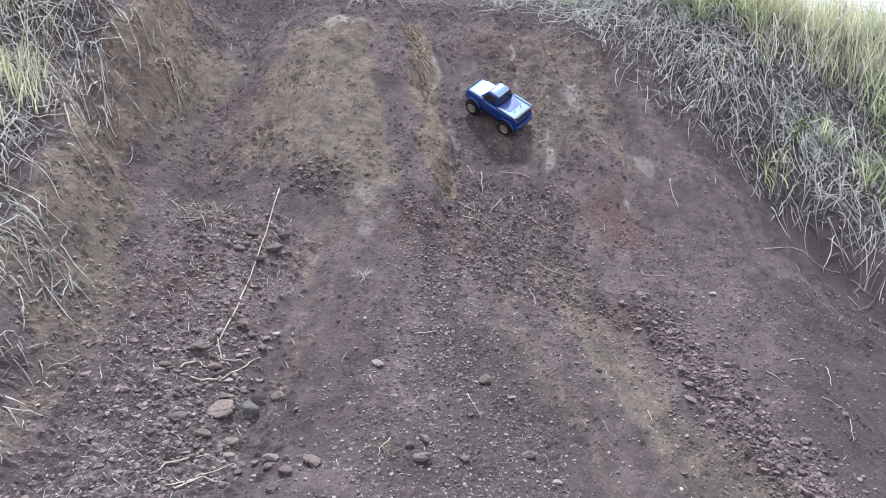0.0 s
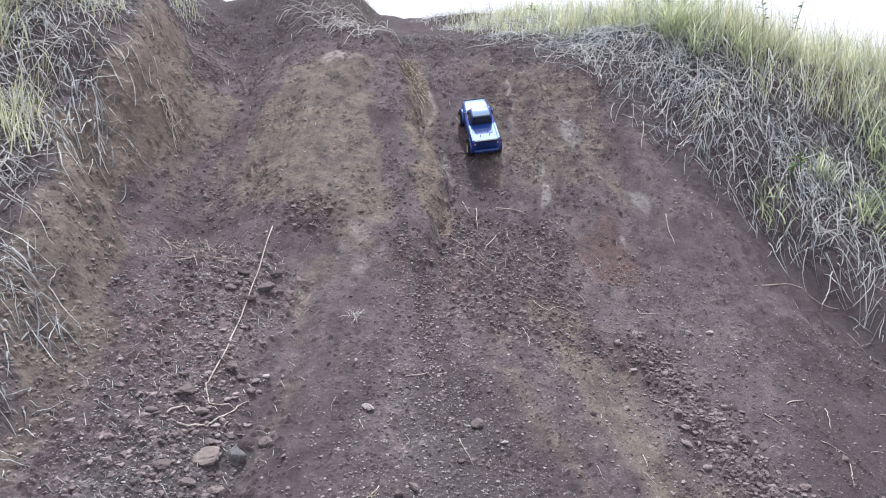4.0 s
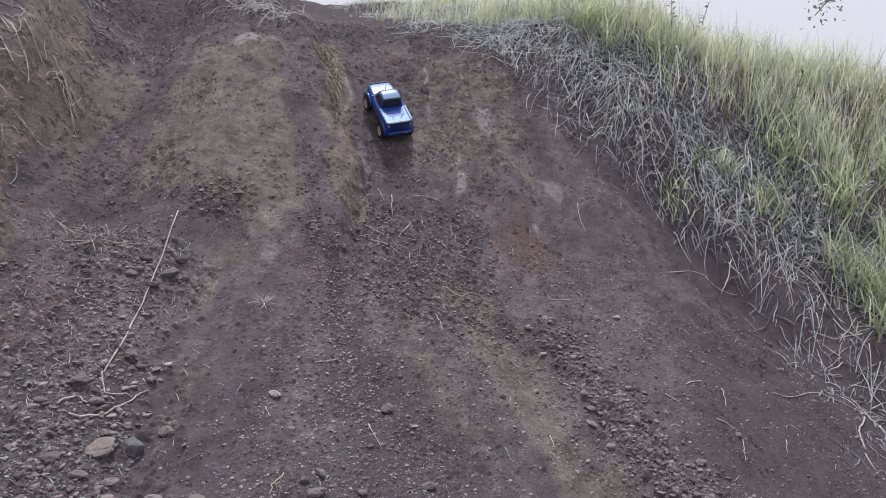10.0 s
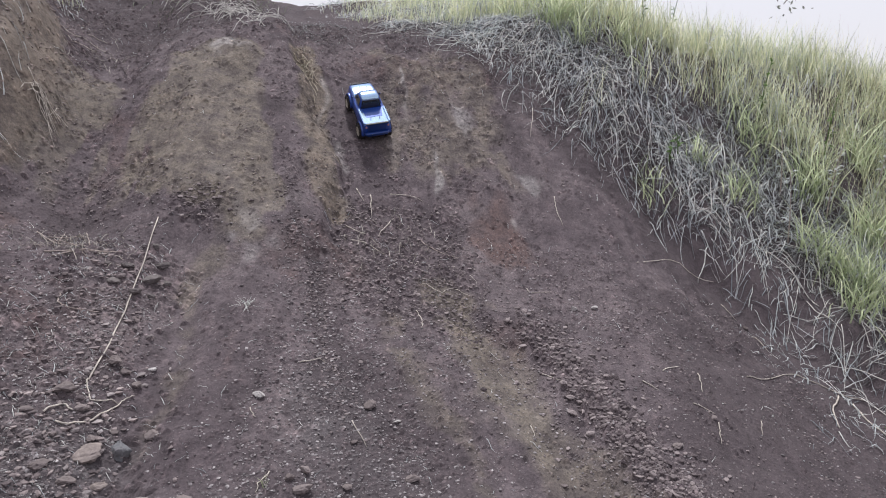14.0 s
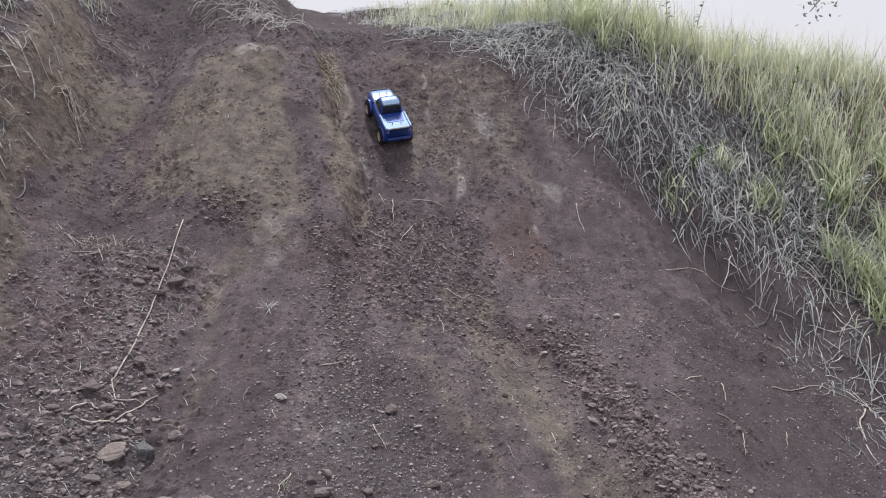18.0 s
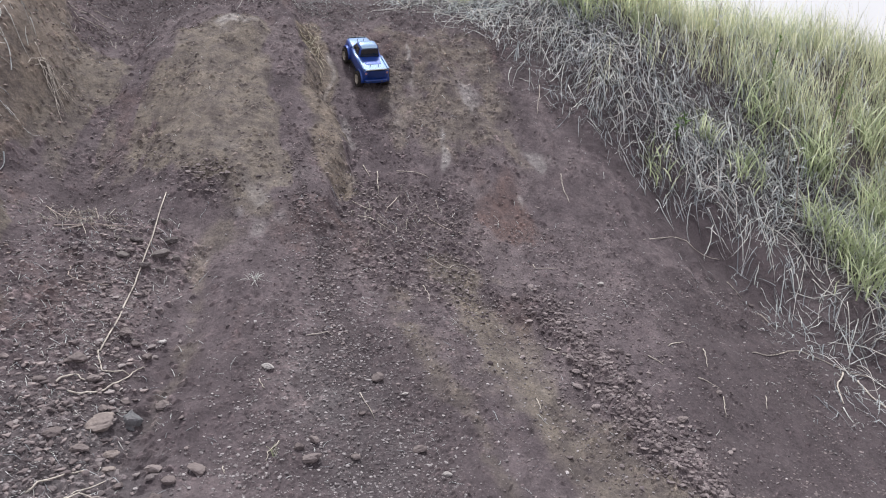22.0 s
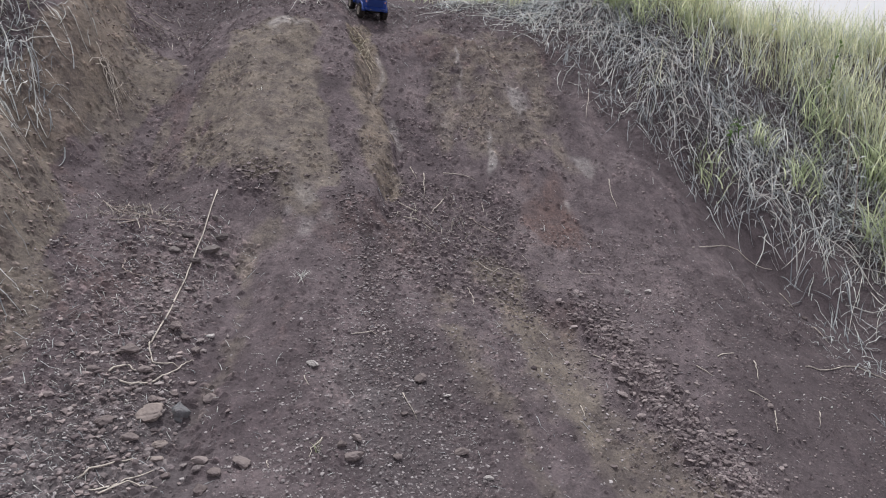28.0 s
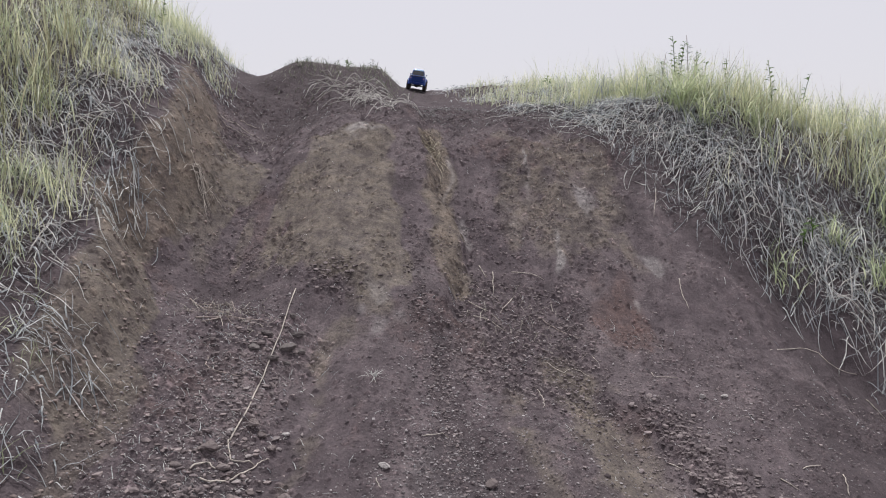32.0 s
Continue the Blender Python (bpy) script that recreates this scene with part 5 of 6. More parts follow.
def box(name, size, centre, mat, bevel=0.002, turn=None):
    bm = bmesh.new()
    bmesh.ops.create_cube(bm, size=1.0)
    bmesh.ops.scale(bm, vec=size, verts=bm.verts)
    if bevel:
        bmesh.ops.bevel(bm, geom=list(bm.edges), offset=bevel, segments=2, affect="EDGES")
    if turn:
        bmesh.ops.transform(bm, matrix=turn, verts=bm.verts)
    bmesh.ops.translate(bm, vec=centre, verts=bm.verts)
    return bm_mesh(name, bm, mat)


def lathe_x(name, profile, mat, seg=28):
    """Turns (x, radius) points about the x axis."""
    verts = [(x, r * math.cos(6.28318 * i / seg), r * math.sin(6.28318 * i / seg)) for x, r in profile for i in range(seg)]
    n = len(profile)
    q = [[j * seg + i, j * seg + (i + 1) % seg, (j + 1) * seg + (i + 1) % seg, (j + 1) * seg + i] for j in range(n - 1) for i in range(seg)]
    return mesh(name, verts, np.array(q), mat)


def tyre_mesh():
    h, r = TYRE_W / 2, TYRE_R
    prof = [(-h * 0.75, r * 0.55), (-h, r * 0.66), (-h, r * 0.84), (-h * 0.82, r * 0.93), (0, r * 0.945), (h * 0.82, r * 0.93), (h, r * 0.84), (h, r * 0.66), (h * 0.75, r * 0.55), (-h * 0.75, r * 0.55)]
    me = lathe_x("tyre", prof, RUBBER)
    bm = bmesh.new()
    bm.from_mesh(me)
    for i in range(20):
        a = 6.28318 * i / 20
        for side in (-1, 1):
            g = bmesh.ops.create_cube(bm, size=1.0)["verts"]
            bmesh.ops.scale(bm, vec=(h * 0.82, r * 0.14, r * 0.12), verts=g)
            m = Matrix.Rotation(a + (0.08 if side > 0 else -0.08), 4, "X") @ Matrix.Translation((side * h * 0.52, 0, r * 0.945)) @ Matrix.Rotation(side * 0.35, 4, "Z")
            bmesh.ops.transform(bm, matrix=m, verts=g)
    return bm_mesh("tyre", bm, RUBBER)


def rim_mesh(side):
    h, r = TYRE_W / 2, TYRE_R * 0.56
    o = side * h
    bm = bmesh.new()
    me = lathe_x("rim", [(o * 0.98, r * 1.06), (o * 1.02, r * 0.98), (o * 0.7, r * 0.9), (o * 0.45, r * 0.8), (o * 0.4, 0.001)], RIM, 24)
    bm.from_mesh(me)
    for i in range(6):
        g = bmesh.ops.create_cube(bm, size=1.0)["verts"]
        bmesh.ops.scale(bm, vec=(h * 0.25, r * 0.2, r * 0.75), verts=g)
        bmesh.ops.transform(bm, matrix=Matrix.Rotation(6.28318 * i / 6, 4, "X") @ Matrix.Translation((o * 0.72, 0, r * 0.5)), verts=g)
    return bm_mesh("rim", bm, RIM)


truck = tagged(new("toy_truck"), "blue metallic radio-controlled pickup truck with dusty off-road tyres on the dirt", "toy truck")
body = part("body", lofted("body", [(-0.235, 0.088, 0.090, 0.098, 0.176), (-0.228, 0.104, 0.103, 0.090, 0.181), (-0.10, 0.107, 0.109, 0.085, 0.182), (0.0, 0.105, 0.109, 0.084, 0.180), (0.05, 0.105, 0.107, 0.084, 0.180),
                                    (0.08, 0.105, 0.100, 0.084, 0.178), (0.18, 0.103, 0.094, 0.088, 0.175), (0.235, 0.100, 0.088, 0.094, 0.168), (0.255, 0.088, 0.078, 0.104, 0.154)], PAINT, 0.22, 24, True), truck)
part("cab", lofted("cab", [(-0.055, 0.086, 0.084, 0.176, 0.182), (-0.038, 0.087, 0.072, 0.176, 0.248), (-0.015, 0.088, 0.072, 0.176, 0.260), (0.040, 0.088, 0.070, 0.176, 0.258), (0.060, 0.087, 0.068, 0.176, 0.249), (0.115, 0.084, 0.080, 0.172, 0.181)], PAINT, 0.25, 24, True), truck, "glossy light-reflecting blue cab")
part("rear_window", panel("rear_window", [(-0.077, -0.0565, 0.186), (0.077, -0.0565, 0.186), (0.067, -0.0415, 0.246), (-0.067, -0.0415, 0.246)], 0.004, WINDOW), truck, "black rear window")
part("windscreen", panel("windscreen", [(0.072, 0.112, 0.187), (-0.072, 0.112, 0.187), (-0.062, 0.066, 0.244), (0.062, 0.066, 0.244)], 0.004, WINDOW), truck, "black windscreen")
for sx in (-1, 1):
    part("side_window", panel("side_window", [(sx * 0.0885, -0.03, 0.19), (sx * 0.0885, 0.085, 0.19), (sx * 0.0765, 0.050, 0.242), (sx * 0.0765, -0.022, 0.244)][::sx], 0.004, WINDOW), truck, "black side window")
    part("bed_rail", box("bed_rail", (0.014, 0.165, 0.014), (sx * 0.095, -0.145, 0.188), SKY_LIT_PAINT, 0.003), truck)
    part("tail_light", box("tail_light", (0.014, 0.006, 0.018), (sx * 0.085, -0.2365, 0.160), RED_LENS, 0.002), truck, "pale pink tail light")
    part("headlight", box("headlight", (0.026, 0.012, 0.018), (sx * 0.062, 0.2505, 0.138), CLEAR_LENS, 0.003), truck, "clear headlight")
    part("tow_hook", box("tow_hook", (0.010, 0.012, 0.012), (sx * 0.045, -0.255, 0.098), CHROME, 0.003), truck, "shiny tow hook")
    part("mirror", box("mirror", (0.018, 0.008, 0.014), (sx * 0.105, 0.078, 0.192), DARK_PAINT, 0.003), truck)
    part("body_post", box("body_post", (0.005, 0.005, 0.026), (sx * 0.026, 0.165, 0.191), BLACK, 0.001), truck, "black body mount post")
    part("body_post", box("body_post", (0.005, 0.005, 0.020), (sx * 0.034, -0.175, 0.190), BLACK, 0.001), truck, "black body mount post")
    part("side_step", box("side_step", (0.014, 0.16, 0.010), (sx * 0.098, 0.0, 0.078), BLACK, 0.002), truck, "black side step")
    for wy in (-WHEELBASE / 2, WHEELBASE / 2):
        bm = bmesh.new()
        rings = []
        for i in range(13):
            a = radians(8 + 164 * i / 12)
            cy, cz = math.cos(a), math.sin(a)
            ra, rb = TYRE_R * 1.12, TYRE_R * 1.22
            rings.append([bm.verts.new((sx * x, wy + cy * q, TYRE_R + 0.004 + cz * q)) for x, q in ((0.085, ra), (0.113, ra), (0.117, (ra + rb) / 2), (0.111, rb), (0.085, rb * 1.02))])
        for p, q in zip(rings[:-1], rings[1:]):
            for j in range(5):
                bm.faces.new((p[j], p[(j + 1) % 5], q[(j + 1) % 5], q[j]))
        bm.faces.new(rings[0])
        bm.faces.new(rings[-1][::-1])
        part("fender", bm_mesh("fender", bm, PAINT, True), truck)
part("hood", lofted("hood", [(0.075, 0.092, 0.088, 0.170, 0.1850), (0.12, 0.092, 0.087, 0.170, 0.1840), (0.18, 0.089, 0.083, 0.164, 0.1795), (0.230, 0.083, 0.076, 0.156, 0.1720), (0.250, 0.074, 0.066, 0.148, 0.161)], SKY_LIT_PAINT, 0.3, 20, True), truck, "blue hood, paler and glossier to carry the sky's reflection")
part("roof", lofted("roof", [(-0.040, 0.064, 0.060, 0.240, 0.2525), (-0.018, 0.070, 0.064, 0.246, 0.2635), (0.038, 0.069, 0.062, 0.246, 0.2620), (0.062, 0.064, 0.058, 0.238, 0.2525)], SKY_LIT_PAINT, 0.35, 20, True), truck, "blue roof, paler and glossier to carry the sky's reflection")
part("bed_cover", box("bed_cover", (0.176, 0.165, 0.006), (0, -0.145, 0.1825), SKY_LIT_PAINT, 0.002), truck, "smooth glossy blue bed cover")
# the cab's reflection in the glossy cover, put in as a dark blue panel
part("bed_front", panel("bed_front", [(-0.062, -0.158, 0.1875), (0.062, -0.158, 0.1875), (0.080, -0.062, 0.1875), (-0.080, -0.062, 0.1875)], 0.003, PAINT), truck, "deep blue panel standing in for the cab's reflection on the bed cover")
part("tailgate", box("tailgate", (0.138, 0.006, 0.062), (0, -0.2365, 0.148), DARK_PAINT, 0.002), truck, "dark blue tailgate")
part("tailgate_lip", box("tailgate_lip", (0.172, 0.016, 0.008), (0, -0.231, 0.185), BLACK, 0.002), truck, "black spoiler lip")
part("hood_lip", box("hood_lip", (0.150, 0.010, 0.010), (0, 0.247, 0.166), BLACK, 0.003), truck, "black lip along the front of the hood")
part("grille", box("grille", (0.085, 0.008, 0.024), (0, 0.2535, 0.130), BLACK, 0.002), truck, "black grille")
part("rear_bumper", lofted("rear_bumper", [(-0.258, 0.080, 0.078, 0.086, 0.106), (-0.248, 0.094, 0.092, 0.084, 0.110), (-0.232, 0.094, 0.092, 0.086, 0.110)], DARK_PAINT, 0.35), truck, "dark blue rear bumper")
part("front_bumper", lofted("front_bumper", [(0.240, 0.088, 0.088, 0.086, 0.110), (0.262, 0.084, 0.084, 0.086, 0.110), (0.272, 0.068, 0.068, 0.088, 0.106)], BLACK, 0.35), truck, "black front bumper")
part("chassis", box("chassis", (0.085, 0.40, 0.030), (0, 0, 0.084), BLACK, 0.006), truck, "black chassis tub")
wheels = []
TYRE_ME, RIM_L, RIM_R = tyre_mesh(), rim_mesh(-1), rim_mesh(1)
for wy in (-WHEELBASE / 2, WHEELBASE / 2):
    part("axle", lathe_x("axle", [(-TRACK / 2, 0.001), (-TRACK / 2, 0.009), (-0.02, 0.009), (-0.016, 0.020), (0.016, 0.020), (0.02, 0.009), (TRACK / 2, 0.009), (TRACK / 2, 0.001)], BLACK, 14), truck, "black axle").matrix_basis = pose(0, wy, TYRE_R)
    part("shock_absorber", mesh("shock_absorber", *tube([(-0.05, wy, TYRE_R), (-0.045, wy * 0.86, 0.125)], [0.007, 0.007], 10), CHROME), truck)
    part("shock_absorber", mesh("shock_absorber", *tube([(0.05, wy, TYRE_R), (0.045, wy * 0.86, 0.125)], [0.007, 0.007], 10), CHROME), truck)
    for sx in (-1, 1):
        hub = part("wheel", lathe_x("wheel", [(-0.012, 0.001), (-0.012, 0.011), (0.012, 0.011), (0.012, 0.001)], BLACK, 12), truck)
        part("tyre", TYRE_ME, hub, "black knobbly dusty tyre")
        part("rim", RIM_L if sx < 0 else RIM_R, hub, "dusty pale rim")
        wheels.append((hub, sx * TRACK / 2, wy))


# ---- single clumps of grass, weeds and sprigs ----
def clump(name, x, y, count, length, mat, label, category, seed, spread=0.05, lean=0.25, curl=0.9, width=0.006, group=""):
    """A tuft of blades from one root, as one thing."""
    r = np.random.RandomState(seed)
    pts = np.stack([x + spread * r.randn(count), y + spread * r.randn(count)], -1)
    ob = blades(name, pts, length * (0.5 + 0.6 * r.rand(count)), width * (0.6 + 0.6 * r.rand(count)), lean * (0.4 + 1.3 * r.rand(count)), curl * (0.4 + r.rand(count)), 6.283 * r.rand(count), mat, label, category, seed + 1, n=6)
    ob["kind"] = "thing"
    if group:
        ob["group"] = group
    return ob


TUFTS = [(2.50, 5.22, 45, .24), (3.05, 5.55, 45, .3), (3.3, 5.35, 60, .4), (3.6, 5.75, 90, .5), (3.97, 5.38, 120, .7), (3.75, 4.9, 70, .6), (3.8, 4.45, 60, .5), (4.3, 5.0, 110, .75), (3.95, 4.1, 50, .5), (4.0, 4.6, 90, .65), (3.85, 4.75, 70, .5),
         (2.2, 6.3, 60, .4), (1.75, 7.0, 50, .3), (2.05, 6.55, 130, .6), (2.25, 6.7, 90, .5), (2.6, 6.2, 70, .45), (4.6, 5.6, 100, .7)]
for i, (x, y, n, ln) in enumerate(TUFTS):
    clump("grass_clump", x, y, n, ln, FRESH, "bright green tuft of long grass on the bank", "grass clump", 300 + 3 * i, 0.05 if n < 50 else 0.08, 0.3, 1.5, 0.010, "grass clumps on the banks")
LEFT_TUFTS = [(-2.5, 3.9, 40, .3), (-2.75, 4.5, 60, .4), (-2.95, 5.3, 60, .4), (-2.6, 6.2, 40, .3), (-3.2, 4.9, 60, .45)]
for i, (x, y, n, ln) in enumerate(LEFT_TUFTS):
    clump("grass_clump", x, y, n, ln, FRESH, "green tuft of grass above the cut bank", "grass clump", 360 + 3 * i, 0.08, 0.3, 1.2, 0.006, "grass clumps on the banks")
clump("grass_sprig", -0.42, 3.72, 22, .10, PALE_STRAW, "small dry star-shaped tuft on the dirt", "grass sprig", 390, 0.012, 1.0, 0.6, 0.004)
clump("grass_sprig", -0.22, 2.66, 6, .09, FRESH, "few green blades sprouting from the dirt", "grass sprig", 393, 0.01, 0.5, 0.5, 0.004)
for x, y, n in ((-0.26, 6.02, 48), (-0.2, 5.88, 32)):
    at = np.stack([x + 0.045 * R.randn(n), y + 0.07 * R.randn(n)], -1)
    tuft = lying("straw_tuft", at, 0.05 + 0.10 * R.rand(n), 0.004 + 0.004 * R.rand(n), downhill(at) + 0.45 * R.randn(n), 0.5 * R.randn(n), 0.025, TAN, "flattened tan tuft of dry straw on the crest", 396 + n, 6)
    tuft["category"] = "straw tuft"
hang = tagged(new("hanging_straw"), "bunch of long tan straws hanging down the cut bank", "straw")
hang.location = (-1.9, 4.9, float(ground(-1.9, 4.9)))
for i in range(10):
    ends = [(-1.9 + 0.02 * R.randn(), 4.9 + 0.03 * R.randn()), (-1.84 + 0.03 * R.randn(), 4.91 + 0.05 * R.randn()), (-1.76 + 0.03 * R.randn(), 4.9 + 0.09 * R.randn())]
    line = [np.array(p) + [0, 0, 0.012] - np.array(hang.location) for p in curve_on_ground(ends, 0.006 + 0.01 * R.rand(), 5, 0.004, 800 + i)]
    part("straw", mesh("straw", *tube(line, np.linspace(0.0028, 0.0015, len(line)), 5), STICK), hang)


def sprawling_weed(x, y, stems, length, label, group, seed):
    """A dead plant whose thin stems fan out over the ground from one root."""
    r = np.random.RandomState(seed)
    z = float(ground(x, y))
    fall = float(downhill(np.array([[x, y]]))[0])
    root = tagged(new("dead_weed"), label, "dead weed", group)
    root.location = (x, y, z)
    for _ in range(stems):
        a, ln, high = fall + 2.0 * r.randn(), length * r.uniform(0.35, 1.1), 0.10 * r.rand() ** 2
        bend = r.uniform(-0.6, 0.6)
        p, pts = np.array([x + 0.11 * r.randn(), y + 0.11 * r.randn()]), []
        for k in range(9):
            s = k / 8
            pts.append(np.array([p[0], p[1], float(ground(p[0], p[1])) + 0.006 + high * math.sin(math.pi * s)]) - [x, y, z])
            d = np.array([math.cos(a + bend * s), math.sin(a + bend * s)])
            climb = float(hill(*(p + 0.05 * d)) - hill(*(p - 0.05 * d))) / 0.1
            p = p + ln / 8 / math.hypot(1, climb) * d
            a += 0.07 * r.randn()
        v, f = tube(pts, np.linspace(0.0034, 0.0016, 9) * r.uniform(0.8, 1.2), 5)
        part("stem", mesh("stem", v, f, STALK), root)
    return root


STALK = plain("bleached_stalk", (0.58, 0.56, 0.53), 0.75, grain=0.3, scale=30, spec=0.2)
for i, (x, y, n) in enumerate([(-0.92, 6.85, 46), (-0.72, 6.6, 26), (-1.1, 7.2, 14), (-1.4, 7.35, 9)]):
    sprawling_weed(x, y, n, 0.36, "bleached dead weed sprawling over the knoll", "dead weeds on the knoll", 600 + i)
for i, (x, y) in enumerate([(1.45, 6.6), (1.2, 6.75), (1.75, 6.35), (2.15, 5.95), (2.5, 5.6), (3.7, 4.15), (3.75, 3.85), (3.7, 4.5), (3.2, 5.1), (0.7, 7.1), (2.35, 5.75), (2.9, 5.3), (3.55, 4.75), (1.95, 6.2)]):
    sprawling_weed(x, y, 12, 0.5, "long bleached dead stems sprawling down the bank", "dead weeds on the banks", 630 + i)
for i, (x, y) in enumerate([(-2.5, 5.5), (-2.45, 5.0), (-2.4, 4.5), (-2.3, 3.95), (-2.3, 3.6), (-2.6, 6.0), (-2.6, 4.4), (-2.5, 5.2), (-2.65, 4.9), (-2.45, 4.15)]):
    sprawling_weed(x, y, 12, 0.3, "bleached dead stems hanging over the cut bank", "dead weeds on the banks", 660 + i)

for i, xy in enumerate([[(-1.62, 4.12), (-1.46, 4.0), (-1.3, 3.98)], [(-1.5, 4.2), (-1.47, 4.02)], [(-1.4, 3.9), (-1.1, 4.02)], [(-1.55, 4.1), (-1.35, 4.12)], [(-1.38, 4.2), (-1.3, 4.0)], [(-1.45, 3.86), (-1.2, 3.99)]]):
    stick(xy, 0.006, 0.003, TWIG, "grey twig in the drift of litter under the channel", 820 + i, "twig")
for i, xy in enumerate([[(-2.05, 6.0), (-2.0, 6.02), (-1.89, 6.16)], [(-2.1, 6.1), (-1.98, 6.2), (-1.8, 6.22)], [(-2.0, 6.3), (-1.85, 6.4)]]):
    stick(xy, 0.006, 0.003, STICK, "pale dry twig at the head of the channel", 830 + i, "twig")


def leafy_weed(x, y, height, seed, label, name="weed", dry=False):
    """A stem with side leaves or seed heads."""
    r = np.random.RandomState(seed)
    z = float(ground(x, y))
    lean = r.uniform(-0.12, 0.12, 2)
    pts = [(x + lean[0] * height * s * s, y + lean[1] * height * s * s, z - 0.02 + height * s) for s in np.linspace(0, 1, 7)]
    root = tagged(new(name), label, "weed", "weeds on the skyline")
    root.location = (x, y, z)
    off = np.array([x, y, z])
    v, f = tube([np.array(p) - off for p in pts], np.linspace(0.006, 0.0025, 7), 5)
    part("stem", mesh("stem", v, f, TWIG if dry else LEAF), root)
    for i in range(int(9 + height * 22)):
        s = r.uniform(0.25, 1.0)
        p = np.array([np.interp(s, np.linspace(0, 1, 7), [q[a] for q in pts]) for a in range(3)]) - off
        a, up, ln = r.rand() * 6.283, r.uniform(0.1, 0.9), r.uniform(0.03, 0.08) * (1.3 - 0.5 * s)
        d = np.array([math.cos(a), math.sin(a), up])
        d /= np.linalg.norm(d)
        w = np.cross(d, [0, 0, 1.0])
        w /= np.linalg.norm(w)
        k = 0.22 if not dry else 0.16
        q = [p, p + d * ln * 0.5 + w * ln * k, p + d * ln + [0, 0, -0.25 * ln], p + d * ln * 0.5 - w * ln * k, p + d * ln * 0.5 + [0, 0, 0.12 * ln]]
        part("leaf", mesh("leaf", q, np.array([[0, 1, 4], [1, 2, 4], [2, 3, 4], [3, 0, 4]]), LEAF if not dry else STRAW), root)
    return root


WEEDS = [(2.15, 7.0, .55), (2.35, 7.1, .45), (2.05, 7.15, .4), (2.9, 6.6, .5), (3.4, 6.3, .5), (3.75, 5.9, .55), (3.3, 6.9, .55), (0.55, 8.3, .22), (1.0, 8.2, .2), (4.2, 5.6, .6), (4.5, 5.3, .55), (2.6, 6.9, .45), (2.1, 6.95, .6), (2.25, 7.02, .62), (2.2, 7.15, .5), (2.3, 6.95, .48), (2.0, 7.05, .45), (2.42, 7.05, .4), (1.9, 7.2, .35)]
for i, (x, y, h) in enumerate(WEEDS):
    leafy_weed(x, y, h, 500 + i, "thin upright weed with small leaves in the grass", dry=i % 3 == 1)
for i, (x, y, h) in enumerate([(-1.75, 7.9, .07), (-1.3, 8.0, .09), (-1.0, 7.9, .12), (-3.0, 7.0, .3)]):
    leafy_weed(x, y, h, 530 + i, "small weed standing on the knoll", dry=i % 2 == 0)
for i, (x, y, h) in enumerate([(3.55, 5.0, .6), (4.0, 5.2, .65), (3.7, 5.4, .55), (4.3, 4.9, .7)]):
    leafy_weed(x, y, h, 550 + i, "tall dead stalk with a brown seed head in the grass", dry=True)
leafy_weed(2.82, 5.5, 0.2, 542, "low broad-leaved green weed on the bank")
leafy_weed(2.7, 5.4, 0.16, 543, "low broad-leaved green weed on the bank")
leafy_weed(3.5, 3.62, 0.12, 541, "low green broad-leaved seedling at the foot of the grass")


# ---- a bough reaching in over the bank ----
def bough():
    root = tagged(new("tree"), "tree beyond the bank, with thin leafy boughs reaching over it", "tree")
    bx, by = 9.6, 9.2
    bz = float(ground(bx, by))
    root.location = (bx, by, bz)
    off = np.array([bx, by, bz])
    r = np.random.RandomState(77)
    trunk = [(0, 0, -0.1), (0.05, 0.0, 0.8), (-0.02, 0.05, 1.7), (-0.15, 0.0, 2.6), (-0.2, 0.1, 3.6), (-0.15, 0.1, 4.6)]
    part("trunk", mesh("trunk", *tube(trunk, [0.16, 0.13, 0.11, 0.09, 0.06, 0.03], 10), BARK), root)
    leaves_v, leaves_f = [], []
    for b in range(9):
        if b < 2:
            start, end = np.array(trunk[2]), BOUGH_TIPS[b] - off
        else:
            a = r.rand() * 6.283
            start = np.array(trunk[2 + b % 4])
            end = start + np.array([math.cos(a) * 1.5 + 0.7, math.sin(a) * 1.5, 0.7 + 0.5 * r.rand()])
        pts = [start + (end - start) * s + np.array([0, 0, 1.5 * math.sin(3.14 * s) * (b < 2)]) + 0.06 * r.randn(3) * (0 < s < 1) for s in np.linspace(0, 1, 9)]
        part("bough", mesh("bough", *tube(pts, np.linspace(0.04, 0.004, 9), 6), BARK), root)
        for _ in range(180 if b >= 2 else 90):
            s = r.uniform(0.5, 1.0) if b >= 2 else r.uniform(0.93, 1.0)
            k = min(int(s * 8), 7)
            p = pts[k] + (pts[k + 1] - pts[k]) * (s * 8 - k) + r.randn(3) * (0.22 if b >= 2 else 0.09)
            d, w = r.randn(3), r.randn(3)
            d /= np.linalg.norm(d)
            w = np.cross(d, w)
            w /= np.linalg.norm(w)
            ln = r.uniform(0.03, 0.07)
            n0 = len(leaves_v)
            leaves_v += [p, p + d * ln * 0.5 + w * ln * 0.25, p + d * ln, p + d * ln * 0.5 - w * ln * 0.25]
            leaves_f.append([n0, n0 + 1, n0 + 2, n0 + 3])
    part("crown", mesh("crown", leaves_v, np.array(leaves_f), TREE_LEAF, False), root)


BOUGH_TIPS = [np.array([4.58, 7.05, 2.66]), np.array([4.88, 6.88, 2.95])]
bough()


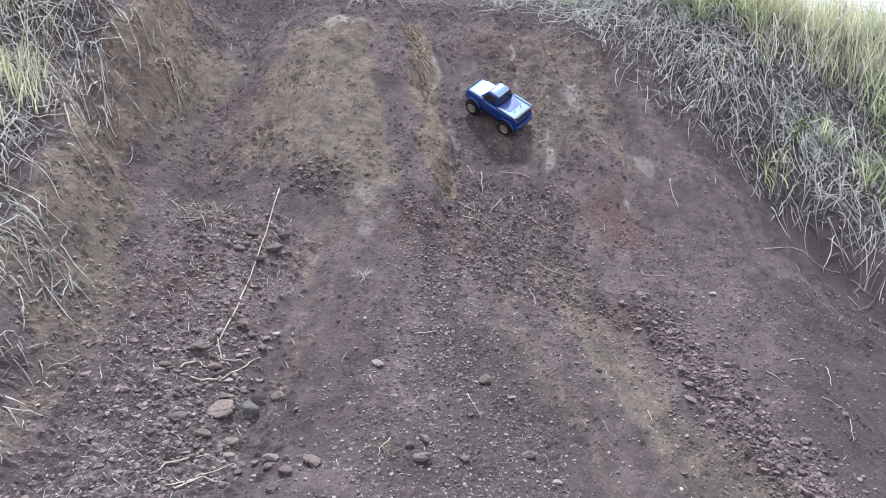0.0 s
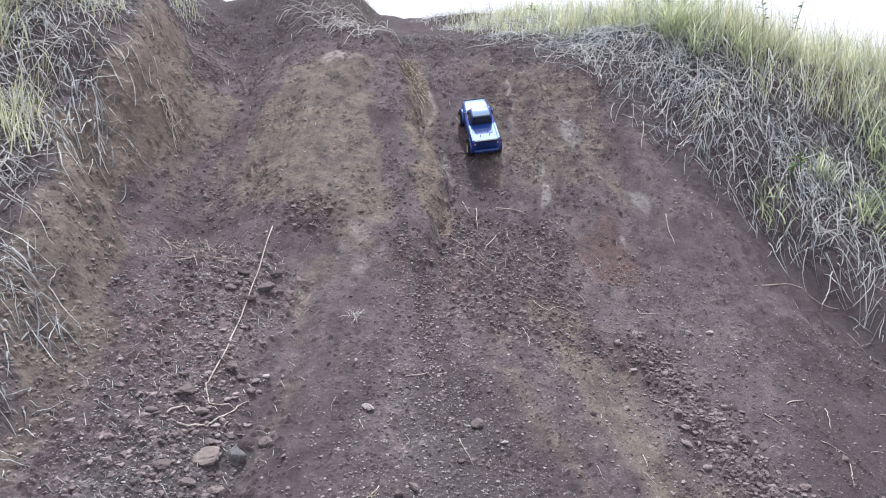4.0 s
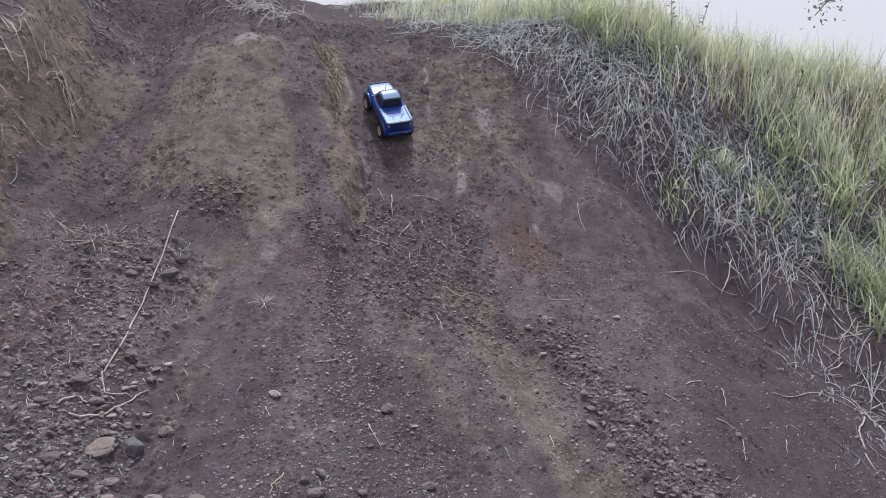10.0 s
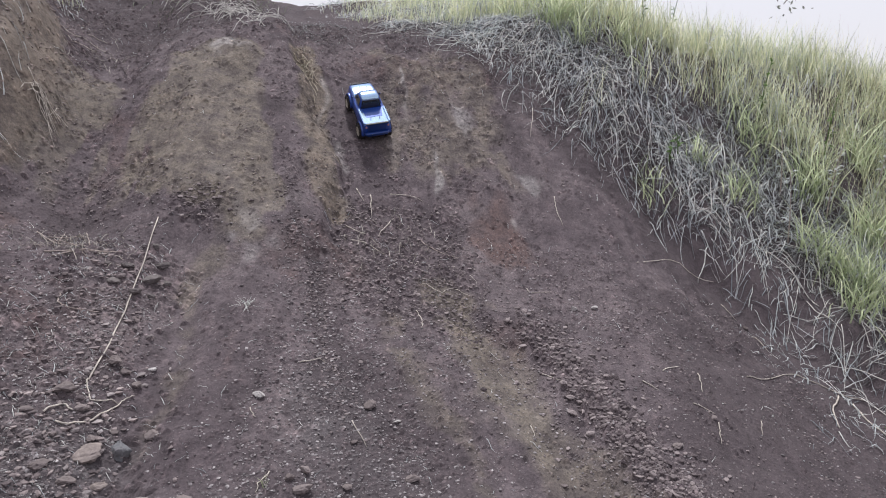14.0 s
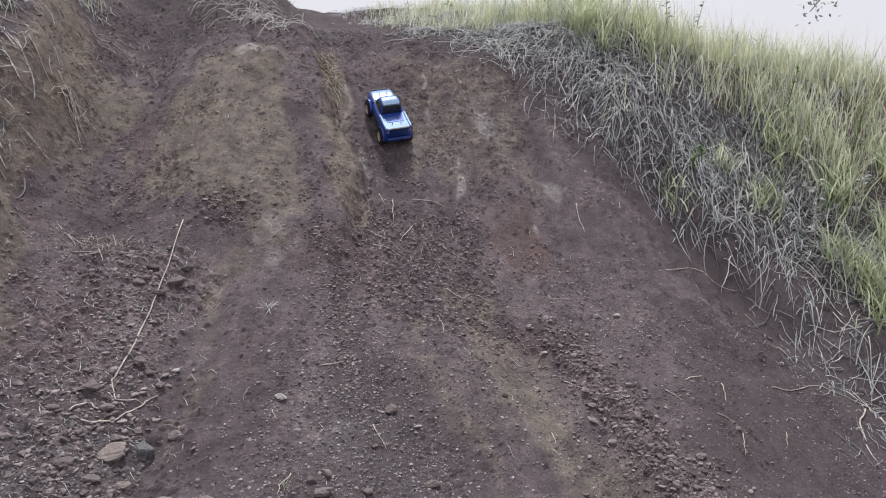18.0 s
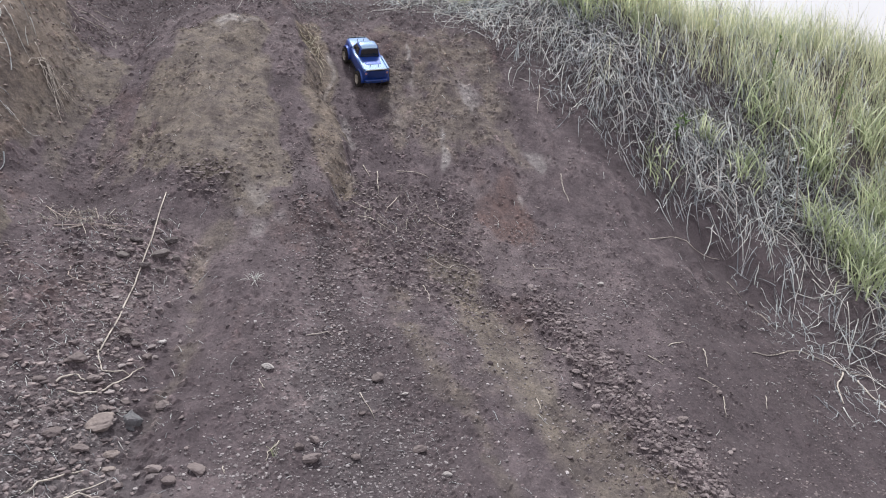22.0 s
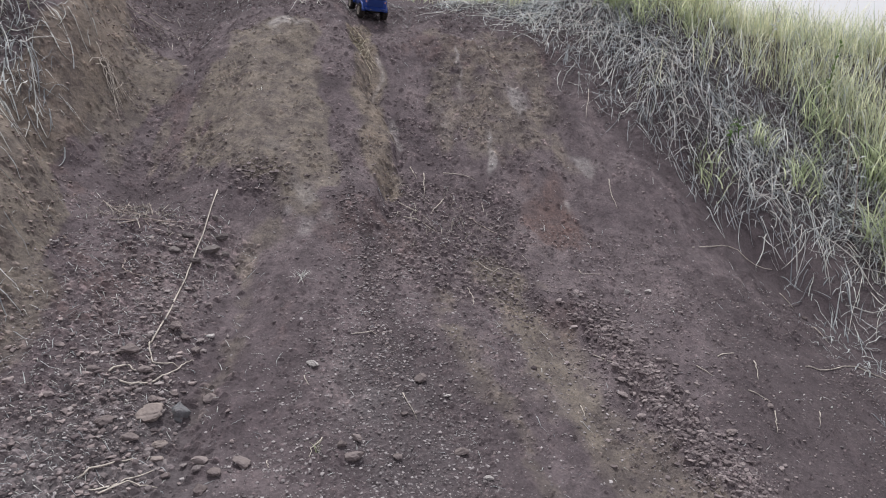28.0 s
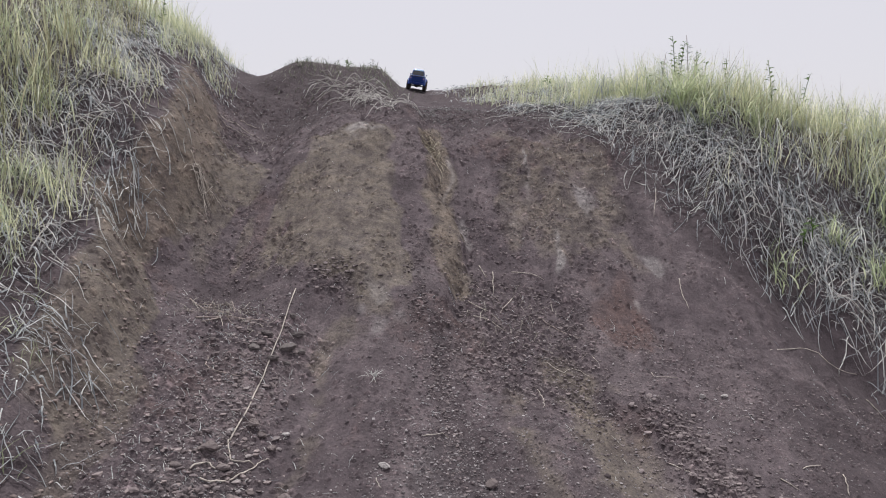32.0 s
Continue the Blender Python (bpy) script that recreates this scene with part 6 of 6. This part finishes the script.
# ---- what moves ----
# seconds, the middle of the rear axle on the ground, heading in degrees
TRUCK = [(0, 0.536, 5.315, 55.7), (0.5, 0.437, 5.313, 51.4), (1, 0.367, 5.306, 42.2), (1.5, 0.336, 5.3, 29.3), (2, 0.315, 5.32, 22.5), (2.5, 0.33, 5.33, 11.5), (3, 0.345, 5.37, 8), (3.5, 0.345, 5.386, 11),
         (4.5, 0.347, 5.39, 16), (5.5, 0.348, 5.395, 21), (6, 0.343, 5.405, 23), (6.5, 0.343, 5.406, 22.8), (7, 0.343, 5.408, 21), (7.5, 0.338, 5.425, 19.5), (8, 0.338, 5.415, 21.6), (8.5, 0.33, 5.43, 24.8)]
TRUCK += [(9, 0.3, 5.435, 27), (9.5, 0.3, 5.43, 25.8), (10, 0.302, 5.423, 25), (10.5, 0.307, 5.426, 22.6), (11, 0.313, 5.426, 21.3), (11.5, 0.318, 5.425, 22.3), (12, 0.304, 5.426, 25.4), (12.5, 0.303, 5.424, 26), (13, 0.302, 5.42, 23.8),
          (13.5, 0.314, 5.418, 20.8), (14, 0.316, 5.424, 19.4), (14.5, 0.314, 5.413, 19.7), (15, 0.303, 5.411, 21), (15.5, 0.299, 5.413, 21.7), (17.5, 0.303, 5.415, 22.7), (18, 0.302, 5.42, 22.2), (18.5, 0.302, 5.416, 22.7), (19, 0.307, 5.408, 22)]
TRUCK += [(19.5, 0.324, 5.355, 22.5), (20, 0.328, 5.348, 21), (20.5, 0.328, 5.41, 20), (21, 0.3, 5.485, 18.9), (21.5, 0.29, 5.56, 19.4), (22, 0.254, 5.65, 22), (22.5, 0.2, 5.75, 35), (23, 0.118, 5.82, 37), (23.5, 0.055, 5.895, 32)]
TRUCK += [(24, -0.015, 5.99, 8), (24.5, 0.04, 6.12, -8), (25, 0.078, 6.15, 1), (25.5, 0.072, 6.2, 22), (26.5, 0.0, 6.29, 27), (27.5, -0.098, 6.38, 25), (28, -0.16, 6.47, 18), (28.5, -0.212, 6.58, 16), (29, -0.271, 6.80, 14),
          (29.5, -0.33, 7.07, 13), (30, -0.40, 7.43, 14), (30.5, -0.44, 7.74, 9), (31, -0.455, 8.1, 7), (31.5, -0.53, 8.65, 3), (32, -0.61, 9.2, 1)]


def truck_pose(x, y, heading):
    """The truck with its rear axle over (x, y), standing on the ground with four wheels."""
    a = radians(heading)
    h, side = Vector((-math.sin(a), math.cos(a), 0)), Vector((math.cos(a), math.sin(a), 0))

    def rest(p):
        return float(np.mean(ground(p.x + np.array([-0.03, 0, 0.03, 0, 0]), p.y + np.array([0, -0.03, 0, 0.03, 0])))) + 0.004

    reach = WHEELBASE
    for _ in range(4):
        r0 = Vector((x, y, 0))
        f0 = r0 + h * reach
        zs = [rest(p + side * s * TRACK / 2) for p in (r0, f0) for s in (-1, 1)]
        rear, front = (zs[0] + zs[1]) / 2, (zs[2] + zs[3]) / 2
        reach = WHEELBASE / math.hypot(1, (front - rear) / reach)
    fwd = (h * reach + Vector((0, 0, front - rear))).normalized()
    tilt = ((zs[1] - zs[0]) + (zs[3] - zs[2])) / 2
    right = (side * TRACK + Vector((0, 0, tilt))).normalized()
    up = right.cross(fwd).normalized()
    right = fwd.cross(up)
    m = Matrix((right, fwd, up)).transposed().to_4x4()
    m.translation = Vector((x, y, rear)) + fwd * WHEELBASE / 2
    return m


def motions():
    rows = [(t, truck_pose(x, y, a)) for t, x, y, a in TRUCK]
    walk(truck, rows)
    times = np.arange(0, 32.01, 0.1)
    ts = np.array([r[0] for r in rows])
    run = np.concatenate([[0], np.cumsum([(b[1].translation - a[1].translation).length * (1 if b[1].translation.z >= a[1].translation.z else -1) for a, b in zip(rows[:-1], rows[1:])])])
    # the wheels slip: they scrabble in place now and then before the truck climbs
    slip = 0.10 * np.clip(np.interp(times, [0, 3, 6, 8, 12, 14, 18, 20.5, 24, 26, 32], [0, 6, 6, 9, 9, 12, 12, 20, 36, 42, 48]), 0, None)
    angle = -(np.interp(times, ts, run) / TYRE_R + slip)
    for hub, wx, wy in wheels:
        walk(hub, [(float(t), pose(wx, wy, TYRE_R, math.degrees(a))) for t, a in zip(times, angle)])


motions()
